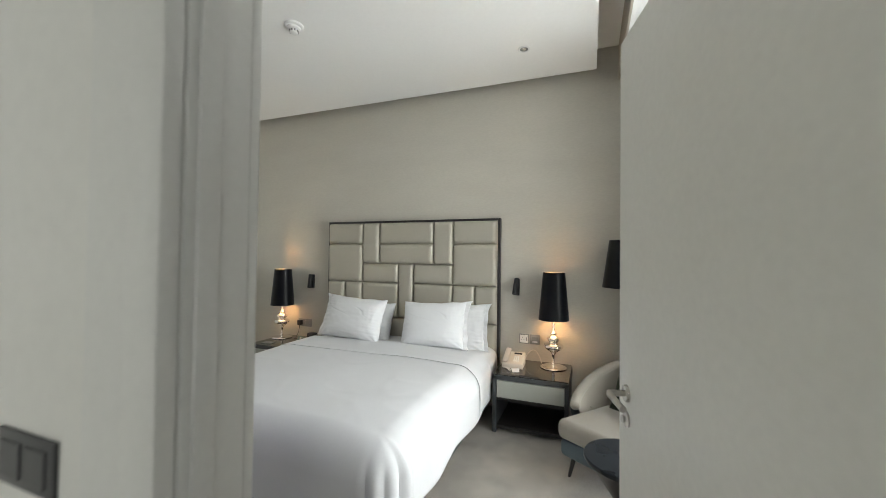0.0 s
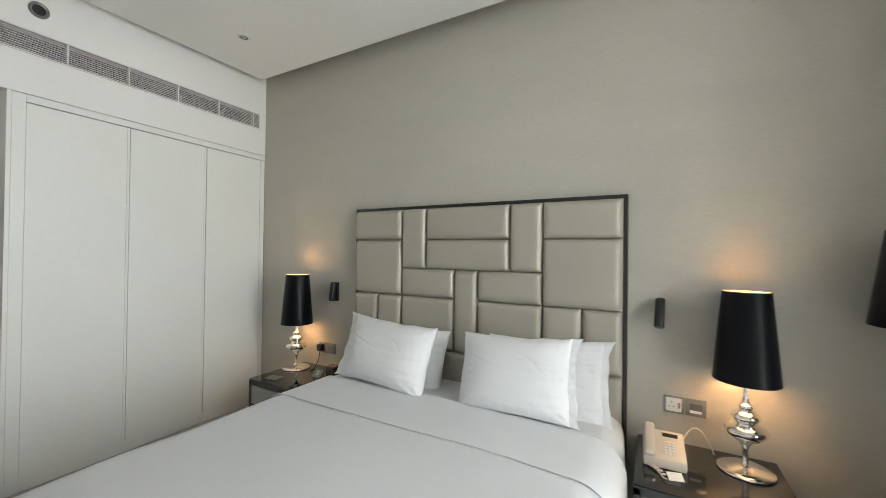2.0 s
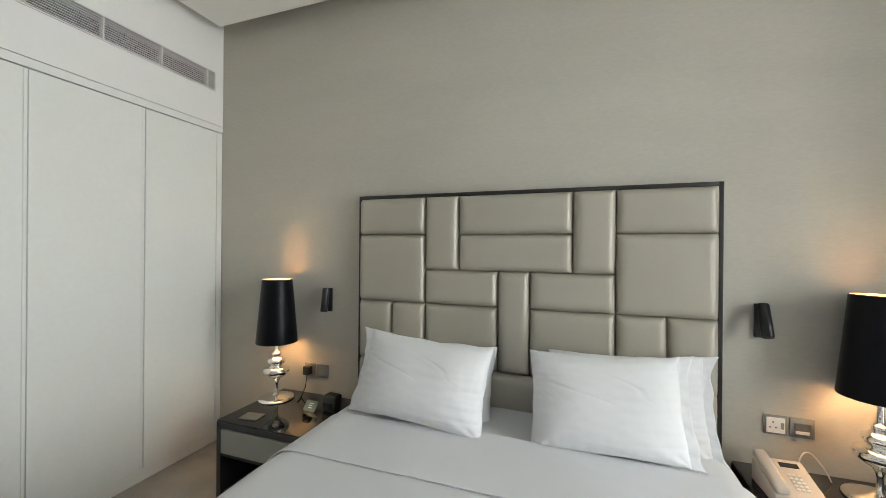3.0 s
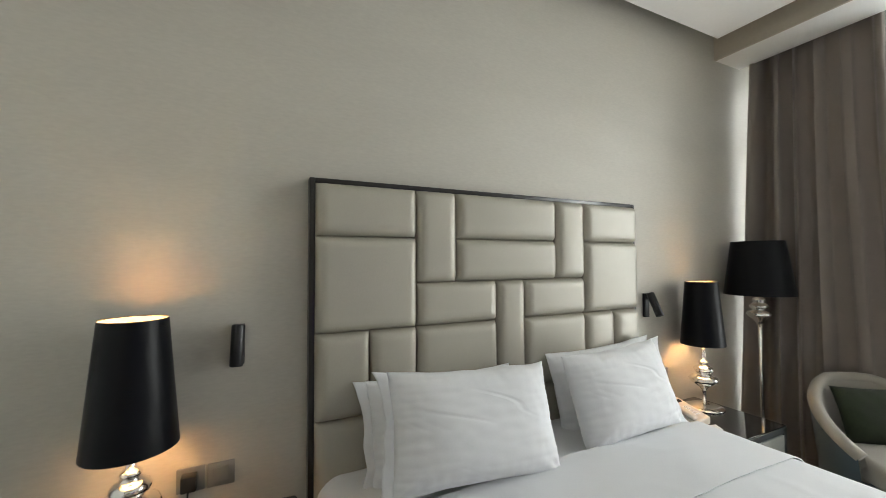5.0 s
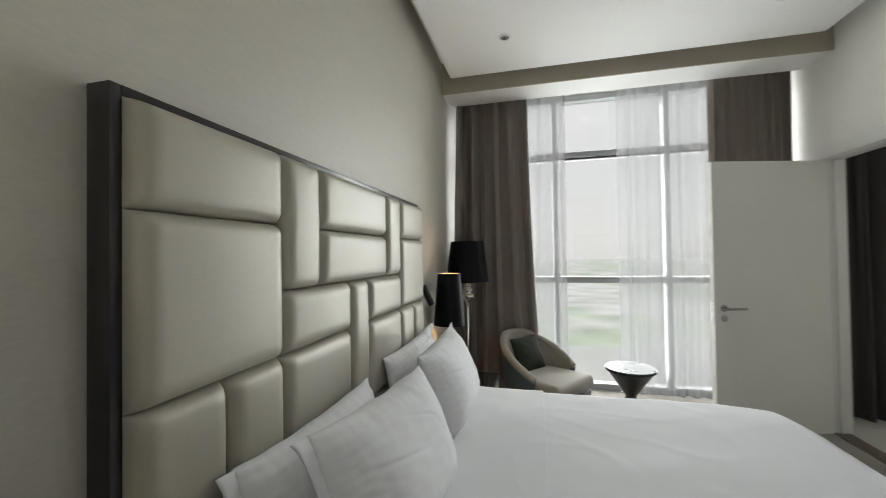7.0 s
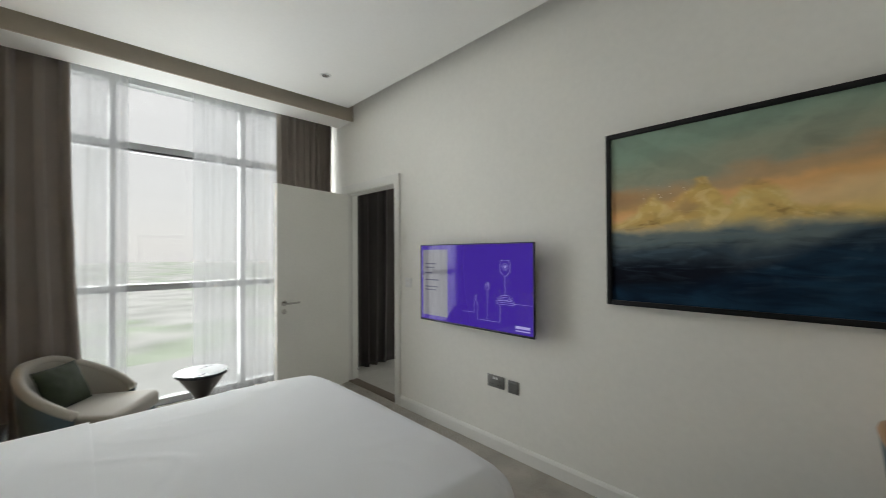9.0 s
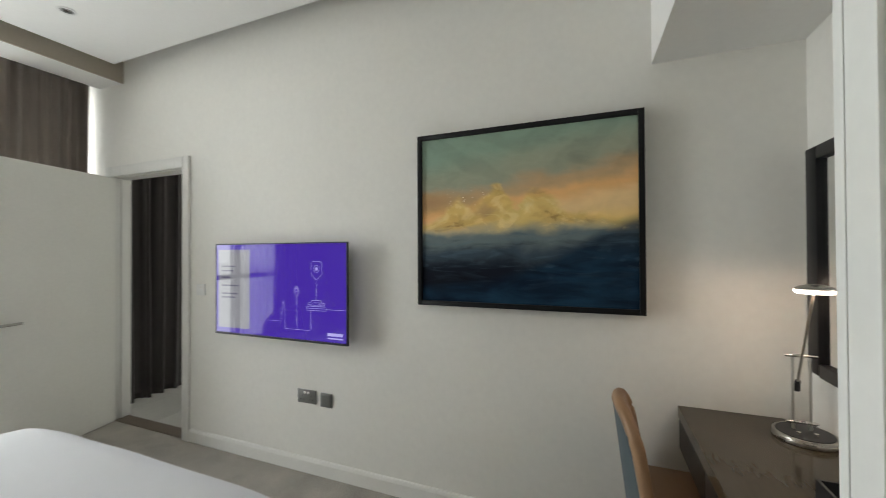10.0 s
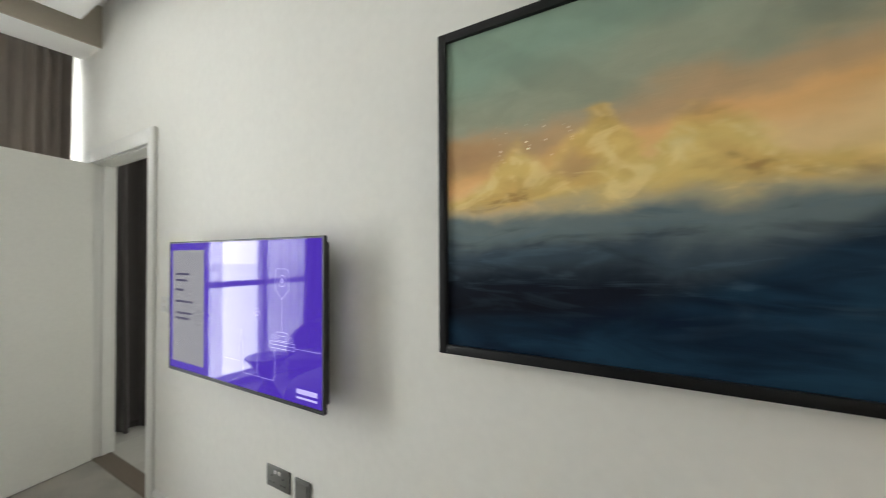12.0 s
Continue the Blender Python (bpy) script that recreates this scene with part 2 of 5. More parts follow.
def painting_material():
    """A seascape in oils: teal sky, orange haze, a yellow breaking wave, dark blue water."""
    m = bpy.data.materials.new("seascape_canvas")
    m.use_nodes = True
    n, l = m.node_tree.nodes, m.node_tree.links
    b = n["Principled BSDF"]
    b.inputs["Roughness"].default_value, b.inputs["Specular IOR Level"].default_value = 0.6, 0.05
    co, sep = n.new("ShaderNodeTexCoord"), n.new("ShaderNodeSeparateXYZ")
    l.new(co.outputs["Generated"], sep.inputs[0])

    def math(op, a, c):
        q = n.new("ShaderNodeMath")
        q.operation = op
        for k, v in enumerate((a, c)):
            if hasattr(v, "is_linked"):
                l.new(v, q.inputs[k])
            else:
                q.inputs[k].default_value = v
        return q.outputs[0]

    def cloud(scale, stretch, detail=6, off=(0, 0, 0)):
        mp, t = n.new("ShaderNodeMapping"), n.new("ShaderNodeTexNoise")
        mp.inputs["Scale"].default_value, mp.inputs["Location"].default_value = stretch, off
        t.inputs["Scale"].default_value, t.inputs["Detail"].default_value, t.inputs["Distortion"].default_value = scale, detail, 0.6
        l.new(co.outputs["Generated"], mp.inputs["Vector"])
        l.new(mp.outputs["Vector"], t.inputs["Vector"])
        return t.outputs["Fac"]

    def brush(scale, stretch, off):
        mp, t = n.new("ShaderNodeMapping"), n.new("ShaderNodeTexNoise")
        mp.inputs["Scale"].default_value, mp.inputs["Location"].default_value = stretch, off
        t.inputs["Scale"].default_value, t.inputs["Detail"].default_value, t.inputs["Distortion"].default_value = scale, 7, 2.4
        l.new(co.outputs["Generated"], mp.inputs["Vector"])
        l.new(mp.outputs["Vector"], t.inputs["Vector"])
        return t.outputs["Fac"]

    def ramp(fac, stops, kind="EASE"):
        r = n.new("ShaderNodeValToRGB")
        r.color_ramp.interpolation = kind
        e = r.color_ramp.elements
        while len(e) < len(stops):
            e.new(0.5)
        for k, (p, c) in enumerate(stops):
            e[k].position, e[k].color = p, (*c, 1)
        l.new(fac, r.inputs[0])
        return r.outputs[0]

    def mix(fac, a, c):
        q = n.new("ShaderNodeMix")
        q.data_type = "RGBA"
        l.new(fac, q.inputs[0])
        for k, v in ((6, a), (7, c)):
            if isinstance(v, tuple):
                q.inputs[k].default_value = (*v, 1)
            else:
                l.new(v, q.inputs[k])
        return q.outputs[2]

    def shape(fac, pts):
        """A curve over the width, kept as the grey values of a ramp."""
        return ramp(fac, [(q, (h, h, h)) for q, h in pts], "B_SPLINE")

    def ease(value, lo, hi):
        q = n.new("ShaderNodeMapRange")
        q.interpolation_type = "SMOOTHSTEP"
        q.inputs["From Min"].default_value, q.inputs["From Max"].default_value = lo, hi
        l.new(value, q.inputs["Value"])
        return q.outputs[0]

    def centred(c, amount):
        return math("MULTIPLY", math("SUBTRACT", c, 0.5), amount)

    u, v = sep.outputs["X"], sep.outputs["Z"]
    warp = cloud(3.0, (1, 1, 1.3), 5)
    fine = cloud(11, (0.8, 1, 1.3), 8, (4, 2, 1))
    vs = math("ADD", math("ADD", v, centred(warp, 0.16)), centred(fine, 0.05))
    us = math("ADD", u, centred(cloud(5.0, (1, 1, 1), 6, (9, 3, 5)), 0.09))
    # sky: teal above, a burnt orange haze that slopes up to the far side
    haze = math("SUBTRACT", vs, centred(u, 0.16))
    col = ramp(haze, [(0.40, (0.64, 0.46, 0.18)), (0.50, (0.64, 0.45, 0.23)), (0.60, (0.62, 0.37, 0.16)), (0.68, (0.42, 0.285, 0.16)), (0.77, (0.26, 0.275, 0.205)), (0.95, (0.20, 0.275, 0.215))])
    dark = math("MULTIPLY", ease(cloud(3.4, (0.8, 1, 2.0), 5, (2, 8, 3)), 0.52, 0.72), ease(vs, 0.62, 0.9))
    col = mix(math("MULTIPLY", dark, 0.6), col, (0.12, 0.145, 0.115))
    brown = math("MULTIPLY", ease(u, 0.42, 0.05), math("MULTIPLY", ease(vs, 0.50, 0.58), ease(vs, 0.70, 0.62)))
    col = mix(math("MULTIPLY", brown, 0.55), col, (0.34, 0.19, 0.085))
    # the breaking wave, with its crests and hollows
    crest = shape(us, [(0.0, 0.46), (0.11, 0.46), (0.20, 0.70), (0.28, 0.46), (0.40, 0.80), (0.49, 0.46), (0.56, 0.72), (0.68, 0.50), (0.85, 0.47), (1.0, 0.46)])
    inside = math("MULTIPLY", ease(math("SUBTRACT", crest, math("ADD", v, centred(fine, 0.10))), -0.035, 0.03), ease(vs, 0.40, 0.455))
    gold = ramp(cloud(7, (1, 1, 1.4), 9, (1, 5, 2)), [(0.32, (0.30, 0.165, 0.05)), (0.44, (0.50, 0.34, 0.11)), (0.56, (0.56, 0.41, 0.14)), (0.70, (0.60, 0.485, 0.22))])
    col = mix(math("MULTIPLY", inside, 0.88), col, gold)
    hollow = math("MULTIPLY", inside, ease(math("ADD", math("ABSOLUTE", math("SUBTRACT", us, 0.33), 0.0), math("ABSOLUTE", math("SUBTRACT", vs, 0.545), 0.0)), 0.085, 0.02))
    col = mix(math("MULTIPLY", hollow, 0.7), col, (0.40, 0.24, 0.12))
    # the sea below, bluer and darker towards the foot
    sea = ramp(vs, [(0.08, (0.004, 0.005, 0.008)), (0.20, (0.007, 0.009, 0.015)), (0.28, (0.036, 0.053, 0.070)), (0.37, (0.115, 0.145, 0.152)), (0.46, (0.22, 0.235, 0.20))])
    col = mix(ease(math("ADD", vs, centred(cloud(5, (0.8, 1, 1.2), 6, (3, 1, 8)), 0.10)), 0.475, 0.375), col, sea)
    swell = math("SUBTRACT", shape(u, [(0.0, 0.10), (0.35, 0.14), (0.6, 0.24), (0.78, 0.36), (0.92, 0.47), (1.0, 0.50)]), math("ADD", v, centred(warp, 0.06)))
    col = mix(math("MULTIPLY", ease(swell, -0.02, 0.06), 0.85), col, ramp(cloud(6, (0.7, 1, 2.2), 7), [(0.3, (0.004, 0.011, 0.025)), (0.7, (0.012, 0.036, 0.066))]))
    # brushwork: dark sweeps in the sky, pale strokes on the foam, streaks along the water
    sweep = n.new("ShaderNodeTexWave")
    sweep.wave_type, sweep.rings_direction = "RINGS", "Y"
    sweep.inputs["Scale"].default_value, sweep.inputs["Distortion"].default_value = 1.7, 9.0
    sweep.inputs["Detail"].default_value, sweep.inputs["Detail Scale"].default_value = 4.0, 0.9
    at = n.new("ShaderNodeMapping")
    at.inputs["Location"].default_value = (-0.45, 0, -1.15)
    l.new(co.outputs["Generated"], at.inputs["Vector"])
    l.new(at.outputs["Vector"], sweep.inputs["Vector"])
    arcs = math("MULTIPLY", ease(sweep.outputs["Fac"], 0.35, 0.9), ease(vs, 0.66, 0.82))
    col = mix(math("MULTIPLY", arcs, 0.16), col, (0.085, 0.10, 0.08))
    foam = math("MULTIPLY", inside, ease(brush(8.5, (0.9, 1, 1.1), (3, 7, 1)), 0.52, 0.66))
    col = mix(math("MULTIPLY", foam, 0.5), col, (0.66, 0.53, 0.25))
    water = ease(vs, 0.43, 0.36)
    streaks = math("MULTIPLY", water, ease(brush(5.5, (0.55, 1, 2.2), (6, 2, 4)), 0.50, 0.68))
    col = mix(math("MULTIPLY", streaks, math("MULTIPLY", ease(vs, 0.05, 0.36), 0.32)), col, (0.075, 0.125, 0.165))
    deep = math("MULTIPLY", water, ease(brush(4.0, (0.6, 1, 2.0), (1, 9, 8)), 0.52, 0.70))
    col = mix(math("MULTIPLY", deep, 0.35), col, (0.006, 0.010, 0.018))
    # spray
    vo = n.new("ShaderNodeTexVoronoi")
    vo.inputs["Scale"].default_value = 70
    l.new(co.outputs["Generated"], vo.inputs["Vector"])
    near = math("MULTIPLY", ease(math("ABSOLUTE", math("SUBTRACT", u, 0.24), 0.0), 0.12, 0.03), ease(math("ABSOLUTE", math("SUBTRACT", v, 0.63), 0.0), 0.075, 0.02))
    speck = math("MULTIPLY", math("MULTIPLY", ease(vo.outputs["Distance"], 0.26, 0.16), near), ease(cloud(18, (1, 1, 1), 3), 0.5, 0.58))
    col = mix(speck, col, (0.92, 0.86, 0.66))
    streak = cloud(12, (0.9, 1, 1.2), 9, (7, 0, 2))
    q = n.new("ShaderNodeMapRange")
    q.inputs["To Min"].default_value, q.inputs["To Max"].default_value = 1.3, 1.72
    l.new(streak, q.inputs["Value"])
    sc = n.new("ShaderNodeVectorMath")
    sc.operation = "SCALE"
    l.new(col, sc.inputs[0])
    l.new(q.outputs[0], sc.inputs["Scale"])
    l.new(sc.outputs[0], b.inputs["Base Color"])
    bp = n.new("ShaderNodeBump")
    bp.inputs["Strength"].default_value, bp.inputs["Distance"].default_value = 0.25, 0.002
    l.new(cloud(60, (0.5, 1, 2), 6), bp.inputs["Height"])
    l.new(bp.outputs[0], b.inputs["Normal"])
    return m


M["painting"] = painting_material()

# ---- builders ----


def part(name, bm, mat, parent=None, label="", smooth=False):
    """Link a bmesh as one mesh object, under a thing or a part."""
    me = bpy.data.meshes.new(name)
    bm.normal_update()
    bm.to_mesh(me)
    bm.free()
    if smooth:
        me.polygons.foreach_set("use_smooth", [True] * len(me.polygons))
        if smooth != "all":
            me.set_sharp_from_angle(angle=radians(40))
    me.materials.append(M[mat])
    ob = new(name, me)
    ob.parent = parent
    if label:
        ob["label"] = label
    return ob


def thing(name, label, category, m=None, group="", kind=""):
    ob = new(name)
    ob.empty_display_size = 0.1
    if m is not None:
        ob.matrix_world = m
    return tagged(ob, label, category, group, kind)


def structure(ob, label, category="wall"):
    return tagged(ob, label, category, kind="structure")


def block(*boxes, bevel=0.0, seg=2):
    """A bmesh of boxes (x0, y0, z0, x1, y1, z1), with rounded edges."""
    bm = bmesh.new()
    for x0, y0, z0, x1, y1, z1 in boxes:
        v = [bm.verts.new((x, y, z)) for x in (x0, x1) for y in (y0, y1) for z in (z0, z1)]
        for f in ((0, 1, 3, 2), (4, 6, 7, 5), (0, 4, 5, 1), (2, 3, 7, 6), (0, 2, 6, 4), (1, 5, 7, 3)):
            bm.faces.new([v[k] for k in f])
    bmesh.ops.recalc_face_normals(bm, faces=bm.faces)
    if bevel:
        bmesh.ops.bevel(bm, geom=list(bm.edges), offset=bevel, segments=seg, affect="EDGES", profile=0.5)
    return bm


def lathe(profile, seg=32, centre=(0, 0), close=False):
    """Turn a profile of (radius, height) round the z axis."""
    bm = bmesh.new()
    rings = []
    for r, z in profile:
        if r < 1e-5:
            rings.append([bm.verts.new((centre[0], centre[1], z))])
        else:
            rings.append([bm.verts.new((centre[0] + r * math.cos(2 * math.pi * k / seg), centre[1] + r * math.sin(2 * math.pi * k / seg), z)) for k in range(seg)])
    pairs = list(zip(rings, rings[1:])) + ([(rings[-1], rings[0])] if close else [])
    for a, c in pairs:
        for k in range(seg):
            q = (k + 1) % seg
            if len(a) == 1 and len(c) == 1:
                continue
            if len(a) == 1:
                bm.faces.new((a[0], c[k], c[q]))
            elif len(c) == 1:
                bm.faces.new((a[k], a[q], c[0]))
            else:
                bm.faces.new((a[k], a[q], c[q], c[k]))
    bmesh.ops.recalc_face_normals(bm, faces=bm.faces)
    return bm


def tube(points, radius, seg=10):
    """A round bar along points; radius is one number or one for each point."""
    bm = bmesh.new()
    pts = [Vector(p) for p in points]
    rings = []
    for k, p in enumerate(pts):
        d = (pts[min(k + 1, len(pts) - 1)] - pts[max(k - 1, 0)]).normalized()
        up = Vector((0, 0, 1)) if abs(d.z) < 0.9 else Vector((1, 0, 0))
        a = d.cross(up).normalized()
        c = d.cross(a)
        r = radius[k] if isinstance(radius, (list, tuple)) else radius
        rings.append([bm.verts.new(p + r * (math.cos(2 * math.pi * j / seg) * a + math.sin(2 * math.pi * j / seg) * c)) for j in range(seg)])
    for a, c in zip(rings, rings[1:]):
        for j in range(seg):
            bm.faces.new((a[j], a[(j + 1) % seg], c[(j + 1) % seg], c[j]))
    bm.faces.new(rings[0])
    bm.faces.new(rings[-1])
    bmesh.ops.recalc_face_normals(bm, faces=bm.faces)
    return bm


def sheet(nu, nv, f, closed=False):
    """A grid of faces over f(u, v), u and v from 0 to 1."""
    bm = bmesh.new()
    g = [[bm.verts.new(f(i / nu, j / nv)) for j in range(nv + 1)] for i in range(nu + 1)]
    for i in range(nu):
        for j in range(nv):
            bm.faces.new((g[i][j], g[i + 1][j], g[i + 1][j + 1], g[i][j + 1]))
    return bm


def thicken(ob, t, offset=0.0):
    s = ob.modifiers.new("thickness", "SOLIDIFY")
    s.thickness, s.offset = t, offset
    return ob


# ---- the plan: bed wall y = YB, screen wall y = YT, window x = XG, wardrobes about x = -3.5 ----
YB, YT, XG, ZC, ZS = 3.705, 0.722, 1.31, 2.93, 3.16
XN, TW = -3.99, 0.112

# ---- setting ----
DL, DR, DH = -0.250, 0.655, 2.085          # the doorway
structure(part("floor", block((-4.2, 0.66, -0.12, 1.25, YB + 0.15, 0.0)), "carpet"), "beige grey cut-pile bedroom carpet", "floor")
structure(part("wall_bed", block((-4.2, YB, 0, 1.25, YB + 0.15, ZS)), "wallpaper"), "taupe silk-textured wallpaper on the bed wall")
structure(part("wall_screen", block((-4.2, YT - TW, 0, DL, YT, ZS), (DR, YT - TW, 0, 1.25, YT, ZS), (DL, YT - TW, DH, DR, YT, ZS)), "paint"),
          "warm off-white painted wall with a doorway")
structure(part("wall_niche", block((XN - 0.15, YT, 0, XN, YB, ZS)), "paint"), "off-white painted wall behind the desk niche")
structure(part("ceiling", block((-4.2, -3.0, ZS, 1.45, YB + 0.15, ZS + 0.12), (-3.42, 0.88, ZC, 0.35, 3.585, ZC + 0.05)), "ceiling"),
          "white dropped ceiling panel with a shadow gap round it", "ceiling")
# beige front; the body and underside behind it are white
structure(part("trim_pelmet_face", block((0.522, YT, 2.868, 0.535, YB, ZS)), "pelmet"), "beige front face of the curtain pelmet", "pelmet")
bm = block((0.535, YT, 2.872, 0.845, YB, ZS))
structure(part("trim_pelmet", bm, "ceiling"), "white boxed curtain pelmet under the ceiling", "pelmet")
structure(part("wall_spandrel", block((1.25, -3.0, 3.03, 1.45, YB + 0.15, ZS)), "paint"), "white strip of wall above the window")
structure(part("wall_window_end", block((1.25, YB - 0.035, 0, 1.45, YB + 0.15, 3.03), (1.25, YT - TW, 0, 1.45, YT + 0.02, 3.03)), "paint"), "white wall at the ends of the window")
structure(part("floor_slab_edge", block((1.25, -3.0, -0.3, 1.45, YB + 0.15, -0.002)), "trim"), "pale stone sill along the foot of the window", "sill")

# the bulkhead over wardrobe and niche, a little out of square like the room
WR = pose(-3.525, YB, 0, 0, 0, 1.75)
bulk = structure(part("wall_bulkhead", block((-0.60, -3.06, 2.283, 0.0, -0.002, 2.515), (-0.60, -3.06, 2.655, 0.0, -0.002, ZS),
                                        (-0.60, -0.06, 2.515, 0.0, -0.002, 2.655), (-0.60, -3.06, 2.515, 0.0, -2.35, 2.655)), "ceiling"),
                 "white bulkhead with a long air grille", "wall")
bulk.matrix_world = WR

# baseboards and casing
def skirting(name, x0, x1, y, side):
    prof = [(0, 0), (0.016, 0), (0.016, 0.075), (0.011, 0.088), (0.006, 0.094), (0, 0.096)]
    bm = bmesh.new()
    rings = [[bm.verts.new((x, y + side * d, z)) for d, z in prof] for x in (x0, x1)]
    for k in range(len(prof)):
        q = (k + 1) % len(prof)
        bm.faces.new((rings[0][k], rings[0][q], rings[1][q], rings[1][k]))
    bm.faces.new(rings[0]), bm.faces.new(rings[1])
    bmesh.ops.recalc_face_normals(bm, faces=bm.faces)
    return structure(part(name, bm, "trim"), "off-white painted skirting board", "baseboard")


skirting("baseboard_screen", XN, DL - 0.068, YT, 1)
skirting("baseboard_screen_2", DR + 0.088, 1.25, YT, 1)
skirting("baseboard_bed", -0.40, 1.25, YB, -1)
skirting("baseboard_living", -2.6, DL - 0.198, YT - TW, -1)

door = thing("door_1", "off-white flush door standing open into the bedroom", "door", kind="structure")
bm = block((DL - 0.066, YT, 0, DL + 0.004, YT + 0.022, DH + 0.085), (DR - 0.004, YT, 0, DR + 0.085, YT + 0.022, DH + 0.085),
           (DL + 0.004, YT, DH - 0.004, DR - 0.004, YT + 0.022, DH + 0.085), bevel=0.005)
part("casing", bm, "trim", door, smooth=True)
y1 = YT - TW
bm = block((DL - 0.074, y1 - 0.032, 0, DL + 0.002, y1, DH + 0.085), (DL - 0.196, y1 - 0.018, 0, DL - 0.074, y1, DH + 0.085), (DR - 0.004, y1 - 0.022, 0, DR + 0.085, y1, DH + 0.085),
           (DL + 0.004, y1 - 0.022, DH - 0.004, DR - 0.004, y1, DH + 0.085), bevel=0.006)
part("casing", bm, "trim", door, smooth=True)
bm = block((DL, y1 + 0.001, 0, DL + 0.005, YT - 0.001, DH), (DR - 0.012, y1 + 0.001, 0, DR, YT - 0.001, DH), (DL + 0.005, y1 + 0.001, DH - 0.012, DR - 0.012, YT - 0.001, DH),
           (DL + 0.005, YT - 0.095, 0, DL + 0.012, YT - 0.060, DH - 0.012), (DR - 0.026, YT - 0.075, 0, DR - 0.012, YT - 0.045, DH - 0.012), bevel=0.002)
part("jamb", bm, "trim", door, smooth=True)
part("hinge_stop", block((DR - 0.024, YT - 0.002, 0.0, DR + 0.010, YT + 0.034, DH)), "trim", door)
part("threshold", block((DL + 0.013, y1, -0.01, DR - 0.013, YT, 0.006), bevel=0.002), "timber", door, "dark timber threshold strip")
leaf = part("leaf", block((0, 0, 0.008, 0.882, 0.044, 2.068), bevel=0.002), "leaf", door)
HX, HY, ANG = DR - 0.004, YT + 0.0235, 104.2
leaf.matrix_world = pose(HX, HY, 0, 0, 0, ANG)


def lever(side):
    """A lever handle on a rose, with a round lock rose under it."""
    y = 0.044 if side > 0 else 0.0
    rose = lathe([(0, 0), (0.026, 0), (0.026, 0.006), (0.024, 0.009), (0, 0.009)], 28)
    bmesh.ops.rotate(rose, verts=rose.verts, matrix=Matrix.Rotation(radians(-90 * side), 3, "X"))
    bmesh.ops.translate(rose, verts=rose.verts, vec=(0.812, y, 0.960))
    part("rose", rose, "nickel", leaf, "brushed nickel rose", smooth=True)
    d = side * 0.052
    bar = tube([(0.812, y, 0.960), (0.812, y + d * 0.8, 0.960), (0.810, y + d, 0.960), (0.797, y + d * 1.08, 0.960), (0.682, y + d * 1.08, 0.960)], 0.0095, 14)
    part("handle", bar, "nickel", leaf, "brushed nickel lever handle", smooth=True)
    lock = lathe([(0, 0), (0.024, 0), (0.024, 0.006), (0.012, 0.009), (0.012, 0.016), (0, 0.018)], 24)
    bmesh.ops.rotate(lock, verts=lock.verts, matrix=Matrix.Rotation(radians(-90 * side), 3, "X"))
    bmesh.ops.translate(lock, verts=lock.verts, vec=(0.812, y, 0.883))
    part("lock_rose", lock, "nickel", leaf, smooth=True)


lever(1)
lever(-1)
part("latch_plate", block((0.881, 0.010, 0.84, 0.8835, 0.034, 1.02)), "nickel", leaf)
for z in (0.28, 1.05, 1.82):
    part("hinge", tube([(HX + 0.008, HY - 0.002, z - 0.05), (HX + 0.008, HY - 0.002, z + 0.05)], 0.008, 12), "nickel", door, smooth=True)

# window: mullions, transoms, panes
win = thing("window_1", "floor-to-ceiling window with grey aluminium mullions", "window", kind="structure")
YS, YE = -3.0, YB - 0.035
ZT = [0.0, 1.115, 2.41, 3.03]
muls = [YE - 0.03, 2.68, 1.62, 0.62, -0.6, -1.9, -2.97]
for y in muls:
    part("mullion", block((XG - 0.045, y - 0.024, 0, XG + 0.08, y + 0.024, 3.03), bevel=0.003), "aluminium", win)
for a, c in zip(muls, muls[1:]):
    for z, h in ((0.03, 0.03), (1.115, 0.03), (2.41, 0.028), (3.0, 0.03)):
        part("transom", block((XG - 0.04, c + 0.024, z - h, XG + 0.075, a - 0.024, z + h), bevel=0.003), "aluminium", win)
    part("gasket", block((XG - 0.012, c + 0.024, 2.367, XG + 0.03, a - 0.024, 2.382)), "gasket", win)
    for z0, z1 in ((0.06, 1.085), (1.145, 2.36), (2.438, 2.97)):
        g = part("pane", block((XG + 0.010, c + 0.026, z0 + 0.002, XG + 0.018, a - 0.026, z1 - 0.002)), "glass", win)
        g.visible_shadow = False

# living room beyond the doorway
structure(part("floor_living", block((-4.2, -3.0, -0.12, 1.25, 0.655, -0.006)), "grout"), "pale tiled living room floor", "floor")
structure(part("wall_living", block((-2.75, -3.0, 0, -2.6, YT - TW, ZS), (-2.6, -3.15, 0, 1.45, -3.0, ZS)), "paint"), "off-white painted living room walls")

structure(part("pavement_terrace", block((1.47, -6, -1.15, 7.5, 10, -1.0)), "terrace"), "pale terrace roof outside the window", "terrace")

# ground far below, hazy to the horizon
g = sheet(60, 60, lambda u, v: (1.6 + 2800 * u ** 2.2, 2800 * (v - 0.5), -46))
m = bpy.data.materials.new("hazy_ground")
m.use_nodes = True
n, l = m.node_tree.nodes, m.node_tree.links
b = n["Principled BSDF"]
co, t1, t2 = n.new("ShaderNodeTexCoord"), n.new("ShaderNodeTexNoise"), n.new("ShaderNodeTexVoronoi")
t1.inputs["Scale"].default_value, t1.inputs["Detail"].default_value = 0.012, 8
t2.inputs["Scale"].default_value = 0.03
l.new(co.outputs["Object"], t1.inputs["Vector"])
l.new(co.outputs["Object"], t2.inputs["Vector"])
rp = n.new("ShaderNodeValToRGB")
e = rp.color_ramp.elements
